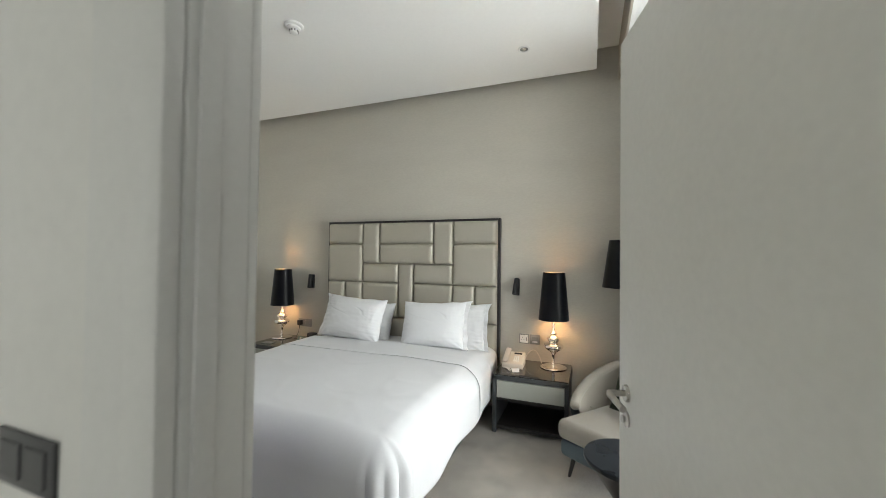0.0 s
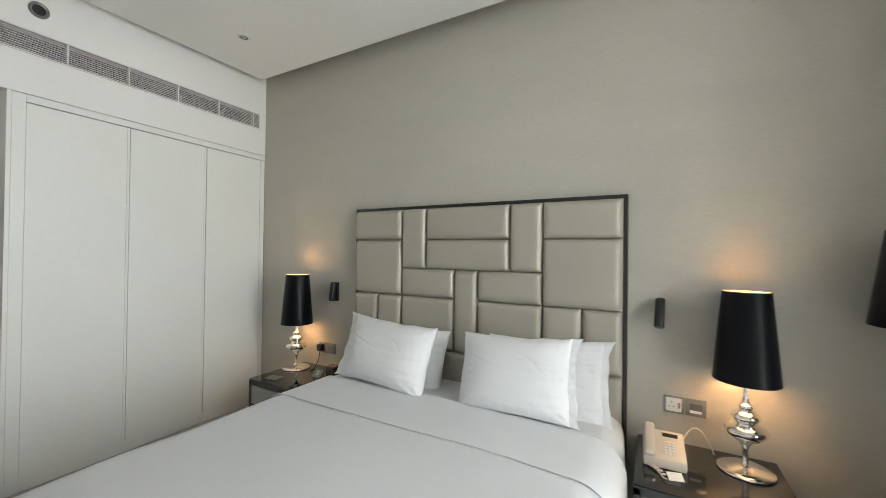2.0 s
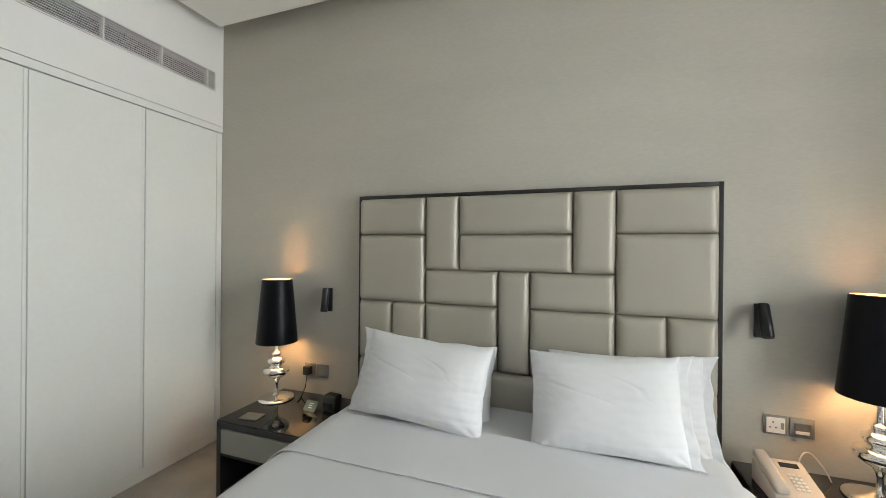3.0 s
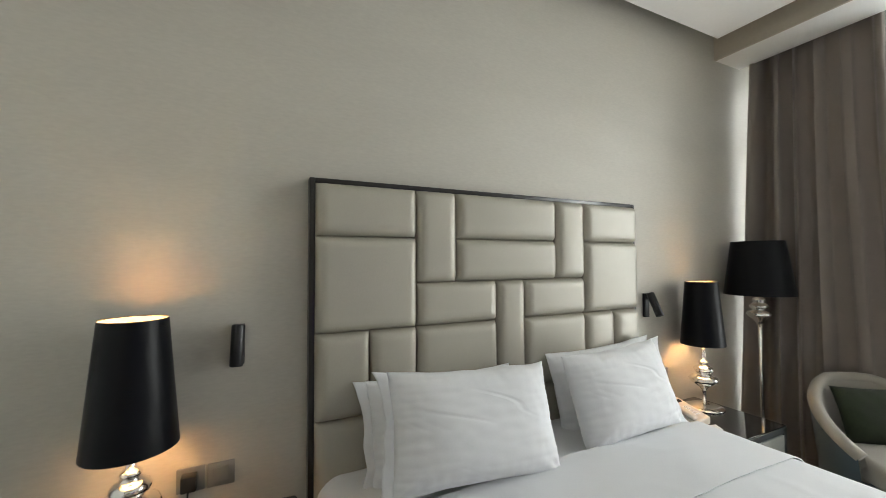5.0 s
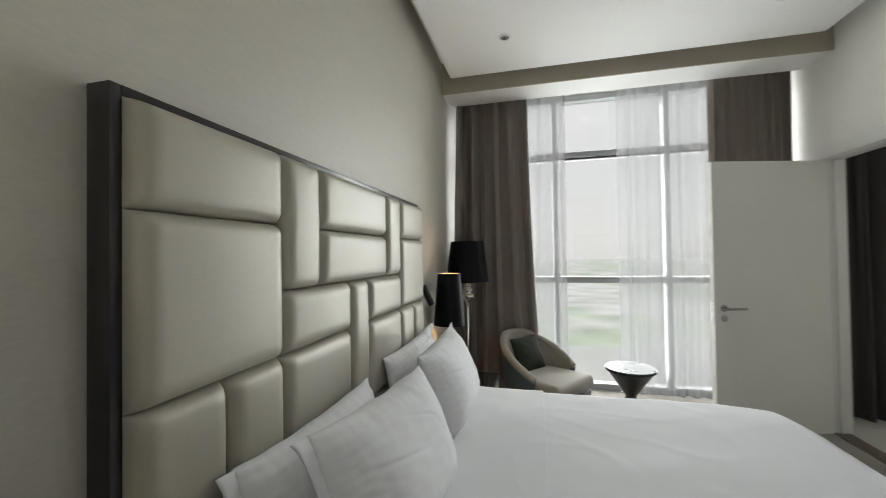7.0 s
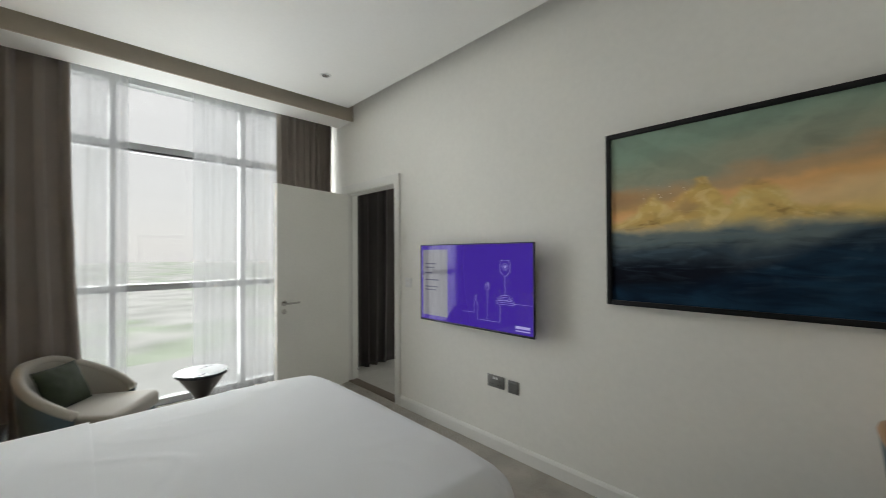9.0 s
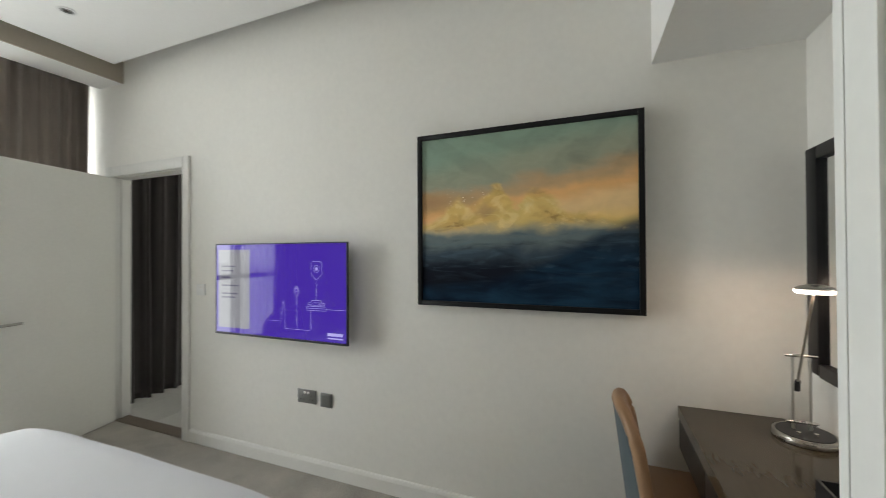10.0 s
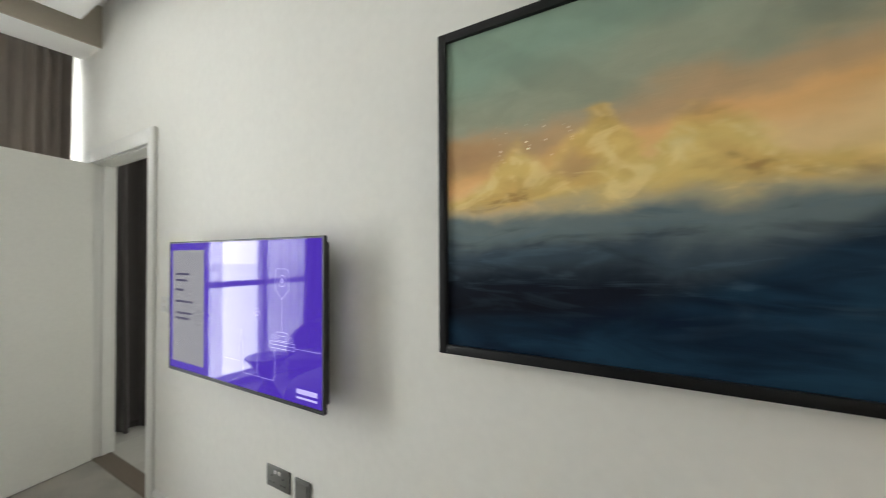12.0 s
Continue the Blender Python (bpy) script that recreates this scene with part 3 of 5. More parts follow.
e.new(0.5)
for k, (p, c) in enumerate(((0.40, (0.46, 0.51, 0.41)), (0.5, (0.55, 0.55, 0.52)), (0.62, (0.62, 0.615, 0.59)))):
    e[k].position, e[k].color = p, (*c, 1)
l.new(t1.outputs["Fac"], rp.inputs[0])
mr = n.new("ShaderNodeMapRange")
mr.inputs["To Min"].default_value, mr.inputs["To Max"].default_value = 0.8, 1.15
l.new(t2.outputs["Distance"], mr.inputs["Value"])
sc = n.new("ShaderNodeVectorMath")
sc.operation = "SCALE"
l.new(rp.outputs[0], sc.inputs[0])
l.new(mr.outputs[0], sc.inputs["Scale"])
l.new(sc.outputs[0], b.inputs["Base Color"])
b.inputs["Roughness"].default_value, b.inputs["Specular IOR Level"].default_value = 1.0, 0.0
M["ground"] = m
structure(part("ground", g, "ground"), "hazy pale ground far below with patches of lawn", "ground")


# ---- curtains ----
def drape(name, mat, y0, y1, x, z0, z1, folds, amp, seed, label, gather=0.0, thick=0.004, nu=160, loop=0.0, flare=0.0, lean=0.0):
    rnd = random.Random(seed)
    ph = [rnd.uniform(0, 6.28) for _ in range(4)]

    def f(u, v):
        z = z1 + (z0 - z1) * v
        a = amp * (0.75 + 0.25 * math.sin(5 * u + ph[0])) * (0.85 + 0.25 * v)
        w = u + 0.030 * math.sin(7 * u + ph[1]) + 0.020 * v * math.sin(11 * u + ph[2]) + 0.012 * noise.noise((u * 3 + seed, v * 1.5, 6.0))
        yy = y0 + (y1 - y0) * u * (1 + gather * v * v) + lean * v * (1 - u) ** 2
        if loop:
            q = 2 * math.pi * folds * w + ph[3]
            k = 0.35 + 0.65 * max(0.0, noise.noise((u * 4.5 + seed, 0.3 * v, 2.0)) + 0.55)
            yy += loop * k * math.sin(q + 1.3) + 0.4 * loop * math.sin(2.3 * q + ph[1])
            a *= k
        return (x - flare * v * (1 - 0.6 * u) + a * math.sin(2 * math.pi * folds * w + ph[3]) + 0.25 * a * math.sin(2 * math.pi * folds * 1.7 * w + ph[0] + 1.2 * v), yy, z)

    t = thing(name, label, "curtain")
    c = part("cloth", sheet(nu, 14, f), mat, t, smooth="all")
    if thick:
        thicken(c, thick)
    part("hem", sheet(nu, 1, lambda u, v: Vector(f(u, 1.0)) + Vector((-0.004, 0, 0.05 * v))), mat, t, smooth="all")
    return t


drape("curtain", "curtain", 3.655, 2.93, 0.905, 0.012, 3.02, 5.5, 0.085, 3, "taupe blackout curtain gathered at the end of the window", gather=0.14, loop=0.020, flare=0.15, lean=0.05)
drape("curtain", "curtain", 1.37, 0.76, 0.985, 0.012, 3.02, 8.5, 0.055, 7, "taupe blackout curtain behind the open door", loop=0.014)
drape("sheer_curtain", "sheer", 3.71, 2.58, 1.14, 0.03, 3.02, 9, 0.032, 11, "white sheer voile curtain in loose folds", thick=0, nu=420, loop=0.007)
drape("sheer_curtain", "sheer", 2.10, 1.30, 1.14, 0.03, 3.02, 7, 0.034, 12, "white sheer voile curtain in loose folds", thick=0, nu=360, loop=0.007)
drape("curtain", "curtain_dark", 0.56, -0.95, 0.98, 0.0, 2.9, 8, 0.075, 21, "charcoal curtain hanging in the living room", nu=240, loop=0.03)
rail = thing("curtain_rail", "white curtain track above the window", "rail")
part("track", block((0.97, 0.76, 3.03, 1.0, 3.70, 3.06), (1.125, 0.76, 3.03, 1.155, 3.70, 3.06), (0.97, 0.9, 3.06, 1.155, 0.93, ZS), (0.97, 3.5, 3.06, 1.155, 3.53, ZS)), "white_plastic", rail)

# ---- wardrobe ----
ward = thing("wardrobe", "built-in ivory lacquered wardrobe with tall flush doors", "wardrobe", WR)
part("carcass", block((-0.60, -1.62, 0.0, -0.030, -0.003, 2.278)), "wardrobe", ward)
part("end_panel", block((-0.60, -1.64, 0.0, 0.004, -1.621, 2.280), bevel=0.001), "wardrobe", ward)
part("stile", block((-0.029, -1.620, 0.085, 0.003, -1.564, 2.278), bevel=0.001), "wardrobe", ward)
part("head_rail", block((-0.029, -1.563, 2.236, 0.003, -0.004, 2.278), bevel=0.001), "wardrobe", ward)
part("plinth", block((-0.029, -1.620, 0.002, -0.020, -0.004, 0.083)), "wardrobe", ward)
for a, c, grip in ((-1.561, -1.076, 1), (-1.057, -0.555, 1), (-0.534, -0.050, 0)):
    d = part("door", block((-0.027, a, 0.088, -0.004, c, 2.231), bevel=0.0015), "wardrobe", ward)
    if grip:
        part("handle_strip", block((-0.026, c + 0.0022, 0.088, -0.007, c + 0.0168, 2.231), bevel=0.001), "wardrobe", d, "recessed finger-pull strip")
part("filler", block((-0.027, -0.046, 0.088, -0.004, -0.004, 2.231)), "wardrobe", ward)

grille = thing("air_grille", "long white slatted air-conditioning grille", "vent", WR)
# black sheet put where only shade lies behind the slats
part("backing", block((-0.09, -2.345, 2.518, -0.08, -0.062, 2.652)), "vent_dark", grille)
part("frame", block((-0.02, -2.348, 2.516, 0.003, -0.063, 2.524), (-0.02, -2.348, 2.646, 0.003, -0.063, 2.654), (-0.02, -2.348, 2.524, 0.003, -2.338, 2.646),
                    (-0.02, -0.073, 2.524, 0.003, -0.063, 2.646)), "trim", grille)
for k in range(9):
    z = 2.534 + k * 0.0128
    part("slat", block((-0.016, -2.337, z - 0.0019, -0.004, -0.074, z + 0.0019)), "trim", grille)
for k in range(7):
    y = -2.02 + k * 0.315
    part("divider", block((-0.028, y - 0.004, 2.525, 0.002, y + 0.004, 2.645)), "trim", grille)
spk = thing("wall_speaker", "small round dark sensor on the bulkhead", "sensor", WR @ pose(0.0, -1.52, 2.785, 0, 90, 0))
part("ring", lathe([(0.030, 0), (0.046, 0), (0.046, 0.006), (0.040, 0.010), (0.030, 0.006)], 28, close=True), "plate_dark", spk, smooth=True)
part("cone", lathe([(0, 0.002), (0.015, 0.008), (0.030, 0.004)], 28), "plastic_black", spk, smooth=True)

# ---- ceiling fittings ----
def downlight(x, y):
    t = thing("downlight", "unlit chrome recessed ceiling downlight", "downlight", pose(x, y, ZC, 180, 0, 0), group="ceiling downlights")
    part("rim", lathe([(0.030, -0.001), (0.046, -0.001), (0.046, 0.003), (0.041, 0.006), (0.031, 0.004)], 32, close=True), "white_plastic", t, smooth=True)
    # nearly flat disc; its dark grey stands for the shade inside the recess
    part("reflector", lathe([(0.032, 0.003), (0.024, 0.0015), (0.015, 0.001), (0, 0.001)], 28), "plate_dark", t, smooth=True)
    part("lamp", lathe([(0.016, 0.0015), (0.014, 0.004), (0, 0.005)], 20), "chrome", t, smooth=True)
    return t


for x, y in ((-0.163, 3.078), (-0.163, 1.394), (-2.92, 3.083)):
    downlight(x, y)
det = thing("smoke_detector", "white round smoke detector on the ceiling", "detector", pose(-1.583, 2.252, ZC, 180, 0, 0))
part("base", lathe([(0, 0), (0.062, 0), (0.062, 0.012), (0.055, 0.018), (0, 0.018)], 36), "white_plastic", det, smooth=True)
part("body", lathe([(0.046, 0.018), (0.044, 0.030), (0.030, 0.036), (0.028, 0.050), (0.022, 0.055), (0, 0.056)], 36), "white_plastic", det, smooth=True)
for k in range(10):
    a = k * 0.628
    part("slot", block((-0.004, -0.002, 0.036, 0.004, 0.002, 0.050)), "vent_dark", det).matrix_local = pose(0.029 * math.cos(a), 0.029 * math.sin(a), 0, 0, 0, math.degrees(a) + 90)

# ---- headboard ----
XL, XR, ZH = -2.342, -0.457, 1.725
hb = thing("headboard", "padded champagne leather headboard in a dark wooden frame", "headboard", pose(0, YB, 0))
part("backing", block((XL + 0.01, -0.056, 0.25, XR - 0.01, -0.001, ZH - 0.01)), "ebony", hb)
for bx in ((XL, -0.058, 0.02, XL + 0.021, -0.001, ZH), (XR - 0.021, -0.058, 0.02, XR, -0.001, ZH), (XL + 0.021, -0.058, ZH - 0.021, XR - 0.021, -0.001, ZH)):
    part("frame_bar", block(bx, bevel=0.0025), "ebony", hb, smooth=True)


def pad(x0, x1, z0, z1):
    """One upholstered panel with a soft rounded edge, bulging off the backing."""
    w, h, r = x1 - x0, z1 - z0, 0.034

    def axis(size):
        inner = [0.0, 0.0025, 0.008, 0.017, 0.030, 0.050]
        mid = [size * 0.5] if size > 0.12 else []
        return inner + mid + [size - q for q in reversed(inner)]

    def lift(a, size):
        q = min(a, size - a)
        return math.sqrt(max(0.0, 1 - (1 - min(1, q / r)) ** 2))

    ax, az = axis(w), axis(h)
    bm = bmesh.new()
    g = []
    for i, a in enumerate(ax):
        row = []
        for j, c in enumerate(az):
            e = lift(a, w) * lift(c, h)
            bulge = 0.006 * math.sin(math.pi * a / w) * math.sin(math.pi * c / h)
            dimp = 0.0012 * noise.noise((x0 * 9 + a * 14, z0 * 7 + c * 14, 2.0))
            row.append(bm.verts.new((x0 + a, -0.058 - 0.046 * e - bulge * e - dimp * e, z0 + c)))
        g.append(row)
    for i in range(len(ax) - 1):
        for j in range(len(az) - 1):
            bm.faces.new((g[i][j], g[i + 1][j], g[i + 1][j + 1], g[i][j + 1]))
    return part("pad", bm, "leather", hb, smooth="all")


A, B, C1, C2, C3, C4, Z = XL + 0.022, XR - 0.022, -1.893, -1.695, -1.101, -0.902, ZH - 0.022
R1, R2, R3, R4 = 1.489, 1.290, 1.098, 0.752
for q in ((A, C1, R1, Z), (A, C1, R3, R1), (A, -2.102, R4, R3), (-2.102, C1, R4, R3), (C1, C2, R2, Z), (C2, C3, R1, Z), (C2, C3, R2, R1), (C3, C4, R2, Z),
          (C4, B, R1, Z), (C4, B, R3, R1), (C4, -0.682, R4, R3), (-0.682, B, R4, R3), (C1, -1.476, R3, R2), (-1.476, -1.310, R4, R2), (-1.310, C4, R3, R2),
          (C1, -1.476, R4, R3), (-1.310, C4, R4, R3), (A, C1, 0.30, R4), (C1, C4, 0.30, R4), (C4, B, 0.30, R4)):
    pad(*q)

# ---- bed ----
BX0, BX1, BY0, BY1, BZ = -2.285, -0.500, 1.66, 3.625, 0.543
bed = thing("bed", "double bed with a dark grey upholstered base", "bed", pose(-1.39, 2.64, 0))
part("base", block((BX0 + 1.41, BY0 - 2.60, 0.075, BX1 + 1.37, BY1 - 2.64, 0.33), bevel=0.012), "base_fabric", bed, smooth=True)
part("mattress", block((BX0 + 1.40, BY0 - 2.61, 0.331, BX1 + 1.38, BY1 - 2.645, BZ - 0.012), bevel=0.05, seg=4), "linen", bed, smooth=True)
for x in (-0.80, 0.80):
    for y in (-0.88, 0.88):
        part("leg", lathe([(0, 0), (0.022, 0), (0.028, 0.074), (0, 0.0745)], 14, centre=(x, y)), "plastic_black", bed, smooth=True)


def cover(x0, x1, ya, yb, z, drop, seed, r=0.075, foot=True, rip=0.006):
    """A cloth over the mattress that rolls over its long sides, and at the foot, and hangs down round the corners."""
    W, arc = x1 - x0, r * math.pi / 2
    reach = drop + arc
    across, along = W - 2 * r + 2 * reach, (yb - ya - r + reach) if foot else yb - ya

    def f(u, v):
        sx, sy = u * across - reach, v * along - (reach if foot else 0)
        ex = -sx if sx < 0 else max(0.0, sx - (W - 2 * r))
        ey = max(0.0, -sy) if foot else 0.0
        right = sx > (W - 2 * r) / 2
        x, y = x0 + r + min(max(sx, 0.0), W - 2 * r), (ya + r + max(sy, 0.0)) if foot else ya + sy
        d = min((ex ** 3 + ey ** 3) ** (1 / 3), reach * 1.22)
        hang = min(1.0, d / arc)
        out, down = (r * math.sin(d / r), -r * (1 - math.cos(d / r))) if d < arc else (r, -(r + d - arc))
        turn = math.atan2(ey, ex) if d > 0 else 0.0
        px, py = x, y
        wave = hang * hang * (0.014 * math.sin((y if not ey else 1.2 * turn) * 9 + seed) + 0.010 * noise.noise((x * 5 + turn * 3, y * 5 + seed, 2.0)))
        # loose folds where the cloth gathers round a corner
        gather = math.sin(2 * turn) ** 2 if ex > 0 and ey > 0 else 0.0
        wave += hang * gather * (0.020 * math.sin(7 * turn + seed) - 0.02)
        px += (out + wave + 0.035 * hang * -down) * math.cos(turn) * (1 if right else -1) * (1 if d > 0 else 0)
        py -= (out + wave + 0.030 * hang * -down) * math.sin(turn) * (1 if d > 0 else 0)
        soft = noise.noise((x * 1.7 + seed, y * 1.7, 0.3)) * 0.012 + noise.noise((x * 5.0, y * 3.6 + seed, 1.3)) * 0.003
        c1 = abs(noise.noise((x * 1.9 + y * 0.7 + seed * 3, y * 1.5 - x * 0.6, 7.0)))
        c2 = abs(noise.noise((x * 3.3 - y * 1.4 + seed, y * 2.9 + x * 1.1, 9.0)))
        soft += 0.0035 * max(0.0, 1 - c1 * 9) * (0.4 + 0.6 * noise.noise((x, y, 3.0))) + 0.0014 * max(0.0, 1 - c2 * 5)
        ridge = rip * max(0.0, noise.noise((x * 2.6 + y * 1.1 + seed, y * 2.2 - x * 0.8, 4.0))) ** 2 * 3
        puff = 0.018 * math.sin(math.pi * min(1, max(0, (px - x0) / W)))
        if foot:
            # the filling thins out towards the two corners at the foot
            puff -= 0.05 * max(0.0, 1 - math.hypot(min(x - x0, x1 - x), y - ya) / 0.50) ** 2
        return (px, py, z + down + (soft + ridge + puff) * (1 - 0.6 * hang))

    return sheet(190, 190, f)


duvet = thing("duvet", "smooth white cotton duvet spread over the bed", "duvet")
c = part("cover", cover(BX0 - 0.005, BX1 + 0.05, BY0 - 0.045, 3.02, BZ + 0.018, 0.19, 2.0, r=0.14), "linen", duvet, smooth="all")
thicken(c, 0.014, 1.0)
turn = part("turned_edge", cover(BX0 - 0.022, BX1 + 0.067, 2.86, 3.24, BZ + 0.0360, 0.19, 2.0, r=0.149, foot=False, rip=0.006), "linen", duvet, "turned-back top edge of the duvet", smooth="all")
thicken(turn, 0.004, 1.0)
sh = thing("bed_sheet", "white cotton sheet over the head of the mattress", "sheet")
c = part("cloth", cover(BX0 - 0.012, BX1 + 0.02, 3.0, 3.61, BZ + 0.004, 0.16, 8.0, foot=False, rip=0.003), "linen", sh, smooth="all")
thicken(c, 0.006, 1.0)


def pillow(x, y, z, tilt, yaw, w, h, d, seed, lean=0, flap=1):
    """A plump pillow in a case with an open flap at one end and pointed corners."""
    t = thing("pillow", "plump white cotton pillow in a flanged case", "pillow", pose(x, y, z, tilt, lean, yaw), group="bed pillows")
    rnd = random.Random(seed)
    o = rnd.uniform(0, 50)

    def edge_line(a, c):
        # how far the case runs out towards a, c: the sides sag in between pointed corners
        sx = 1 - 0.060 * (1 - c * c) + 0.016 * noise.noise((c * 2.5 + o, 1.0, a))
        sy = 1 - 0.075 * (1 - a * a) + 0.026 * noise.noise((a * 3.2 + o, 2.0, c))
        return sx, sy

    def body(side):
        def f(u, v):
            a, c = 2 * u - 1, 2 * v - 1
            sx, sy = edge_line(math.copysign(1, a), c), edge_line(a, math.copysign(1, c))
            px = 1 + (sx[0] - 1) * abs(a) ** 2
            py = 1 + (sy[1] - 1) * abs(c) ** 2
            e = max(0.0, (1 - abs(a) ** 3.0) * (1 - abs(c) ** 3.0)) ** 0.55
            edge = (1 - e) ** 1.25
            # broad dents, gathers that run in from the seams, and folds that fan out of the lower corners
            wr = 0.009 * noise.noise((a * 1.2 + o, c * 1.1, side)) + 0.0018 * noise.noise((a * 5 + o, c * 6, side * 2))
            wr += 0.012 * edge * noise.noise((a * 10 + o, c * 2.5, 3 + side)) + 0.012 * edge * noise.noise((a * 2.5 + o, c * 10, 9 + side))
            for s in (-1, 1):
                q = math.hypot(a - s, 0.8 * (c + 1))
                if q < 0.75:
                    ang = math.atan2(c + 1.02, abs(a - s) + 0.02)
                    wr += 0.0075 * (1 - q / 0.75) ** 1.5 * math.sin(11 * ang + o + s + 3 * noise.noise((q * 2 + o, s, side)))
            k = abs(noise.noise((a * 1.4 + c * 2.4 + o, c * 0.9 - a * 0.4, 5 + side)))
            wr -= 0.0022 * max(0.0, 1 - k * 12) * max(0.0, noise.noise((a * 1.5 + o, c * 1.5, 21.0)) + 0.1) * 3
            sag = 0.10 * (1 - c) * 0.5
            return (a * w / 2 * px, c * h / 2 * py, side * (d / 2 * e * (1.0 + sag - 0.10 * c) + wr * (0.25 + 0.75 * e) * (1 if e > 0 else 0)))
        return f

    top, low = sheet(110, 84, body(1)), sheet(110, 84, body(-1))
    me = bpy.data.meshes.new("tmp")
    low.to_mesh(me)
    top.from_mesh(me)
    low.free()
    bpy.data.meshes.remove(me)
    bmesh.ops.remove_doubles(top, verts=top.verts, dist=0.0015)
    bmesh.ops.recalc_face_normals(top, faces=top.faces)
    part("body", top, "pillowcase", t, smooth="all")

    def flange(u, v):
        # the loose open end of the case, wavy, with its two corners sticking out
        c = 2 * u - 1
        s = edge_line(flap, c)[0]
        out = 0.044 + 0.020 * abs(c) ** 6 + 0.012 * noise.noise((c * 2.5 + o, 4.0, 1.0))
        wave = v * (0.016 * noise.noise((c * 3.0 + o, 7.0, 2.0)) + 0.018 * abs(c) ** 5 * noise.noise((c + o, 3.0, 5.0)))
        return (flap * (w / 2 * s - 0.012 + out * v), c * h / 2 * (0.985 + 0.03 * v * abs(c)), wave + 0.004 * noise.noise((c * 8 + o, v, 6.0)))

    fl = part("flange", sheet(60, 6, flange), "pillowcase", t, smooth="all")
    thicken(fl, 0.004)
    return t


pillow(-1.80, 3.50, 0.705, 72, -2, 0.68, 0.42, 0.16, 1, flap=-1)
pillow(-0.875, 3.52, 0.722, 76, -3, 0.66, 0.43, 0.13, 2, -3)
pillow(-1.780, 3.305, 0.778, 70, -5, 0.67, 0.41, 0.20, 3, 2, flap=-1)
pillow(-0.975, 3.325, 0.772, 71, -1, 0.60, 0.41, 0.20, 4, -3)


# ---- bedside tables ----
def nightstand(x0, x1, label):
    y0, y1, h = 3.19, 3.70, 0.452
    t = thing("nightstand", label, "bedside table", pose((x0 + x1) / 2, (y0 + y1) / 2, 0), group="bedside tables")
    w, d = (x1 - x0) / 2, (y1 - y0) / 2
    part("side_panel", block((-w, -d, 0, -w + 0.03, d, h - 0.012), bevel=0.002), "charcoal", t)
    part("side_panel", block((w - 0.03, -d, 0, w, d, h - 0.012), bevel=0.002), "charcoal", t)
    part("top", block((-w, -d, h - 0.042, w, d, h - 0.008), bevel=0.002), "charcoal", t)
    part("glass_top", block((-w + 0.002, -d + 0.002, h - 0.007, w - 0.002, d - 0.002, h), bevel=0.001), "smoked", t, "black glass top")
    part("back_panel", block((-w + 0.031, d - 0.02, 0.0, w - 0.031, d, h - 0.043)), "ebony", t)
    part("shelf", block((-w + 0.031, -d + 0.01, 0.03, w - 0.031, d - 0.021, 0.055)), "ebony", t)
    dr = part("drawer", block((-w + 0.033, -d - 0.002, 0.275, w - 0.033, d - 0.05, h - 0.048), bevel=0.002), "drawer", t, "grey-green drawer front")
    part("drawer_lip", block((-w + 0.031, -d + 0.004, 0.255, w - 0.031, d - 0.021, 0.272)), "ebony", dr)
    return t


nightstand(-0.405, 0.165, "dark wooden bedside table with a grey drawer and black glass top")
nightstand(-2.955, -2.385, "dark wooden bedside table with a grey drawer and black glass top")


def table_lamp(x, y, d=0.0):
    t = thing("table_lamp", "lit table lamp with a black shade and chrome baluster base", "lamp", pose(x, y, 0.452), group="bedside lamps")
    base = [(0, 0), (0.104, 0), (0.108, 0.004), (0.104, 0.010), (0.075, 0.019), (0.035, 0.026), (0.016, 0.034), (0.011, 0.045), (0.0105, 0.090), (0.014, 0.112),
            (0.028, 0.132), (0.058, 0.150), (0.076, 0.166), (0.081, 0.180), (0.075, 0.194), (0.052, 0.205), (0.034, 0.211), (0.036, 0.218), (0.050, 0.228),
            (0.054, 0.240), (0.050, 0.252), (0.035, 0.262), (0.022, 0.270), (0.026, 0.277), (0.030, 0.286), (0.024, 0.294), (0.014, 0.300), (0.011, 0.330), (0.011, 0.455), (0, 0.456)]
    part("base", lathe(base, 40), "chrome", t, "polished chrome baluster base", smooth="all")
    s = part("shade", lathe([(0.124, 0.398 - d), (0.090, 0.795 - d), (0.0885, 0.795 - d), (0.1225, 0.398 - d)], 48, close=True), "shade", t, "black satin shade", smooth=True)
    part("lining", lathe([(0.1222, 0.400 - d), (0.0883, 0.793 - d)], 48), "lining", s, "gold shade lining", smooth="all")
    part("bulb", lathe([(0, 0.512), (0.010, 0.507), (0.018, 0.495), (0.019, 0.482), (0.014, 0.468), (0.0105, 0.46), (0.0105, 0.45)], 20), "bulb", t, smooth="all")
    part("spider", tube([(-0.110, 0, 0.50), (-0.02, 0, 0.455), (0.02, 0, 0.455), (0.110, 0, 0.50)], 0.002, 6), "chrome", t)
    la = new("bulb_light", bpy.data.lights.new("bulb_light", "POINT"))
    la.data.energy, la.data.color, la.data.shadow_soft_size = 1.0, (1.0, 0.64, 0.30), 0.022
    la.parent = t
    la.location = (0, 0.0, 0.546)
    return t


table_lamp(0.025, 3.550)
table_lamp(-2.870, 3.545, 0.038)

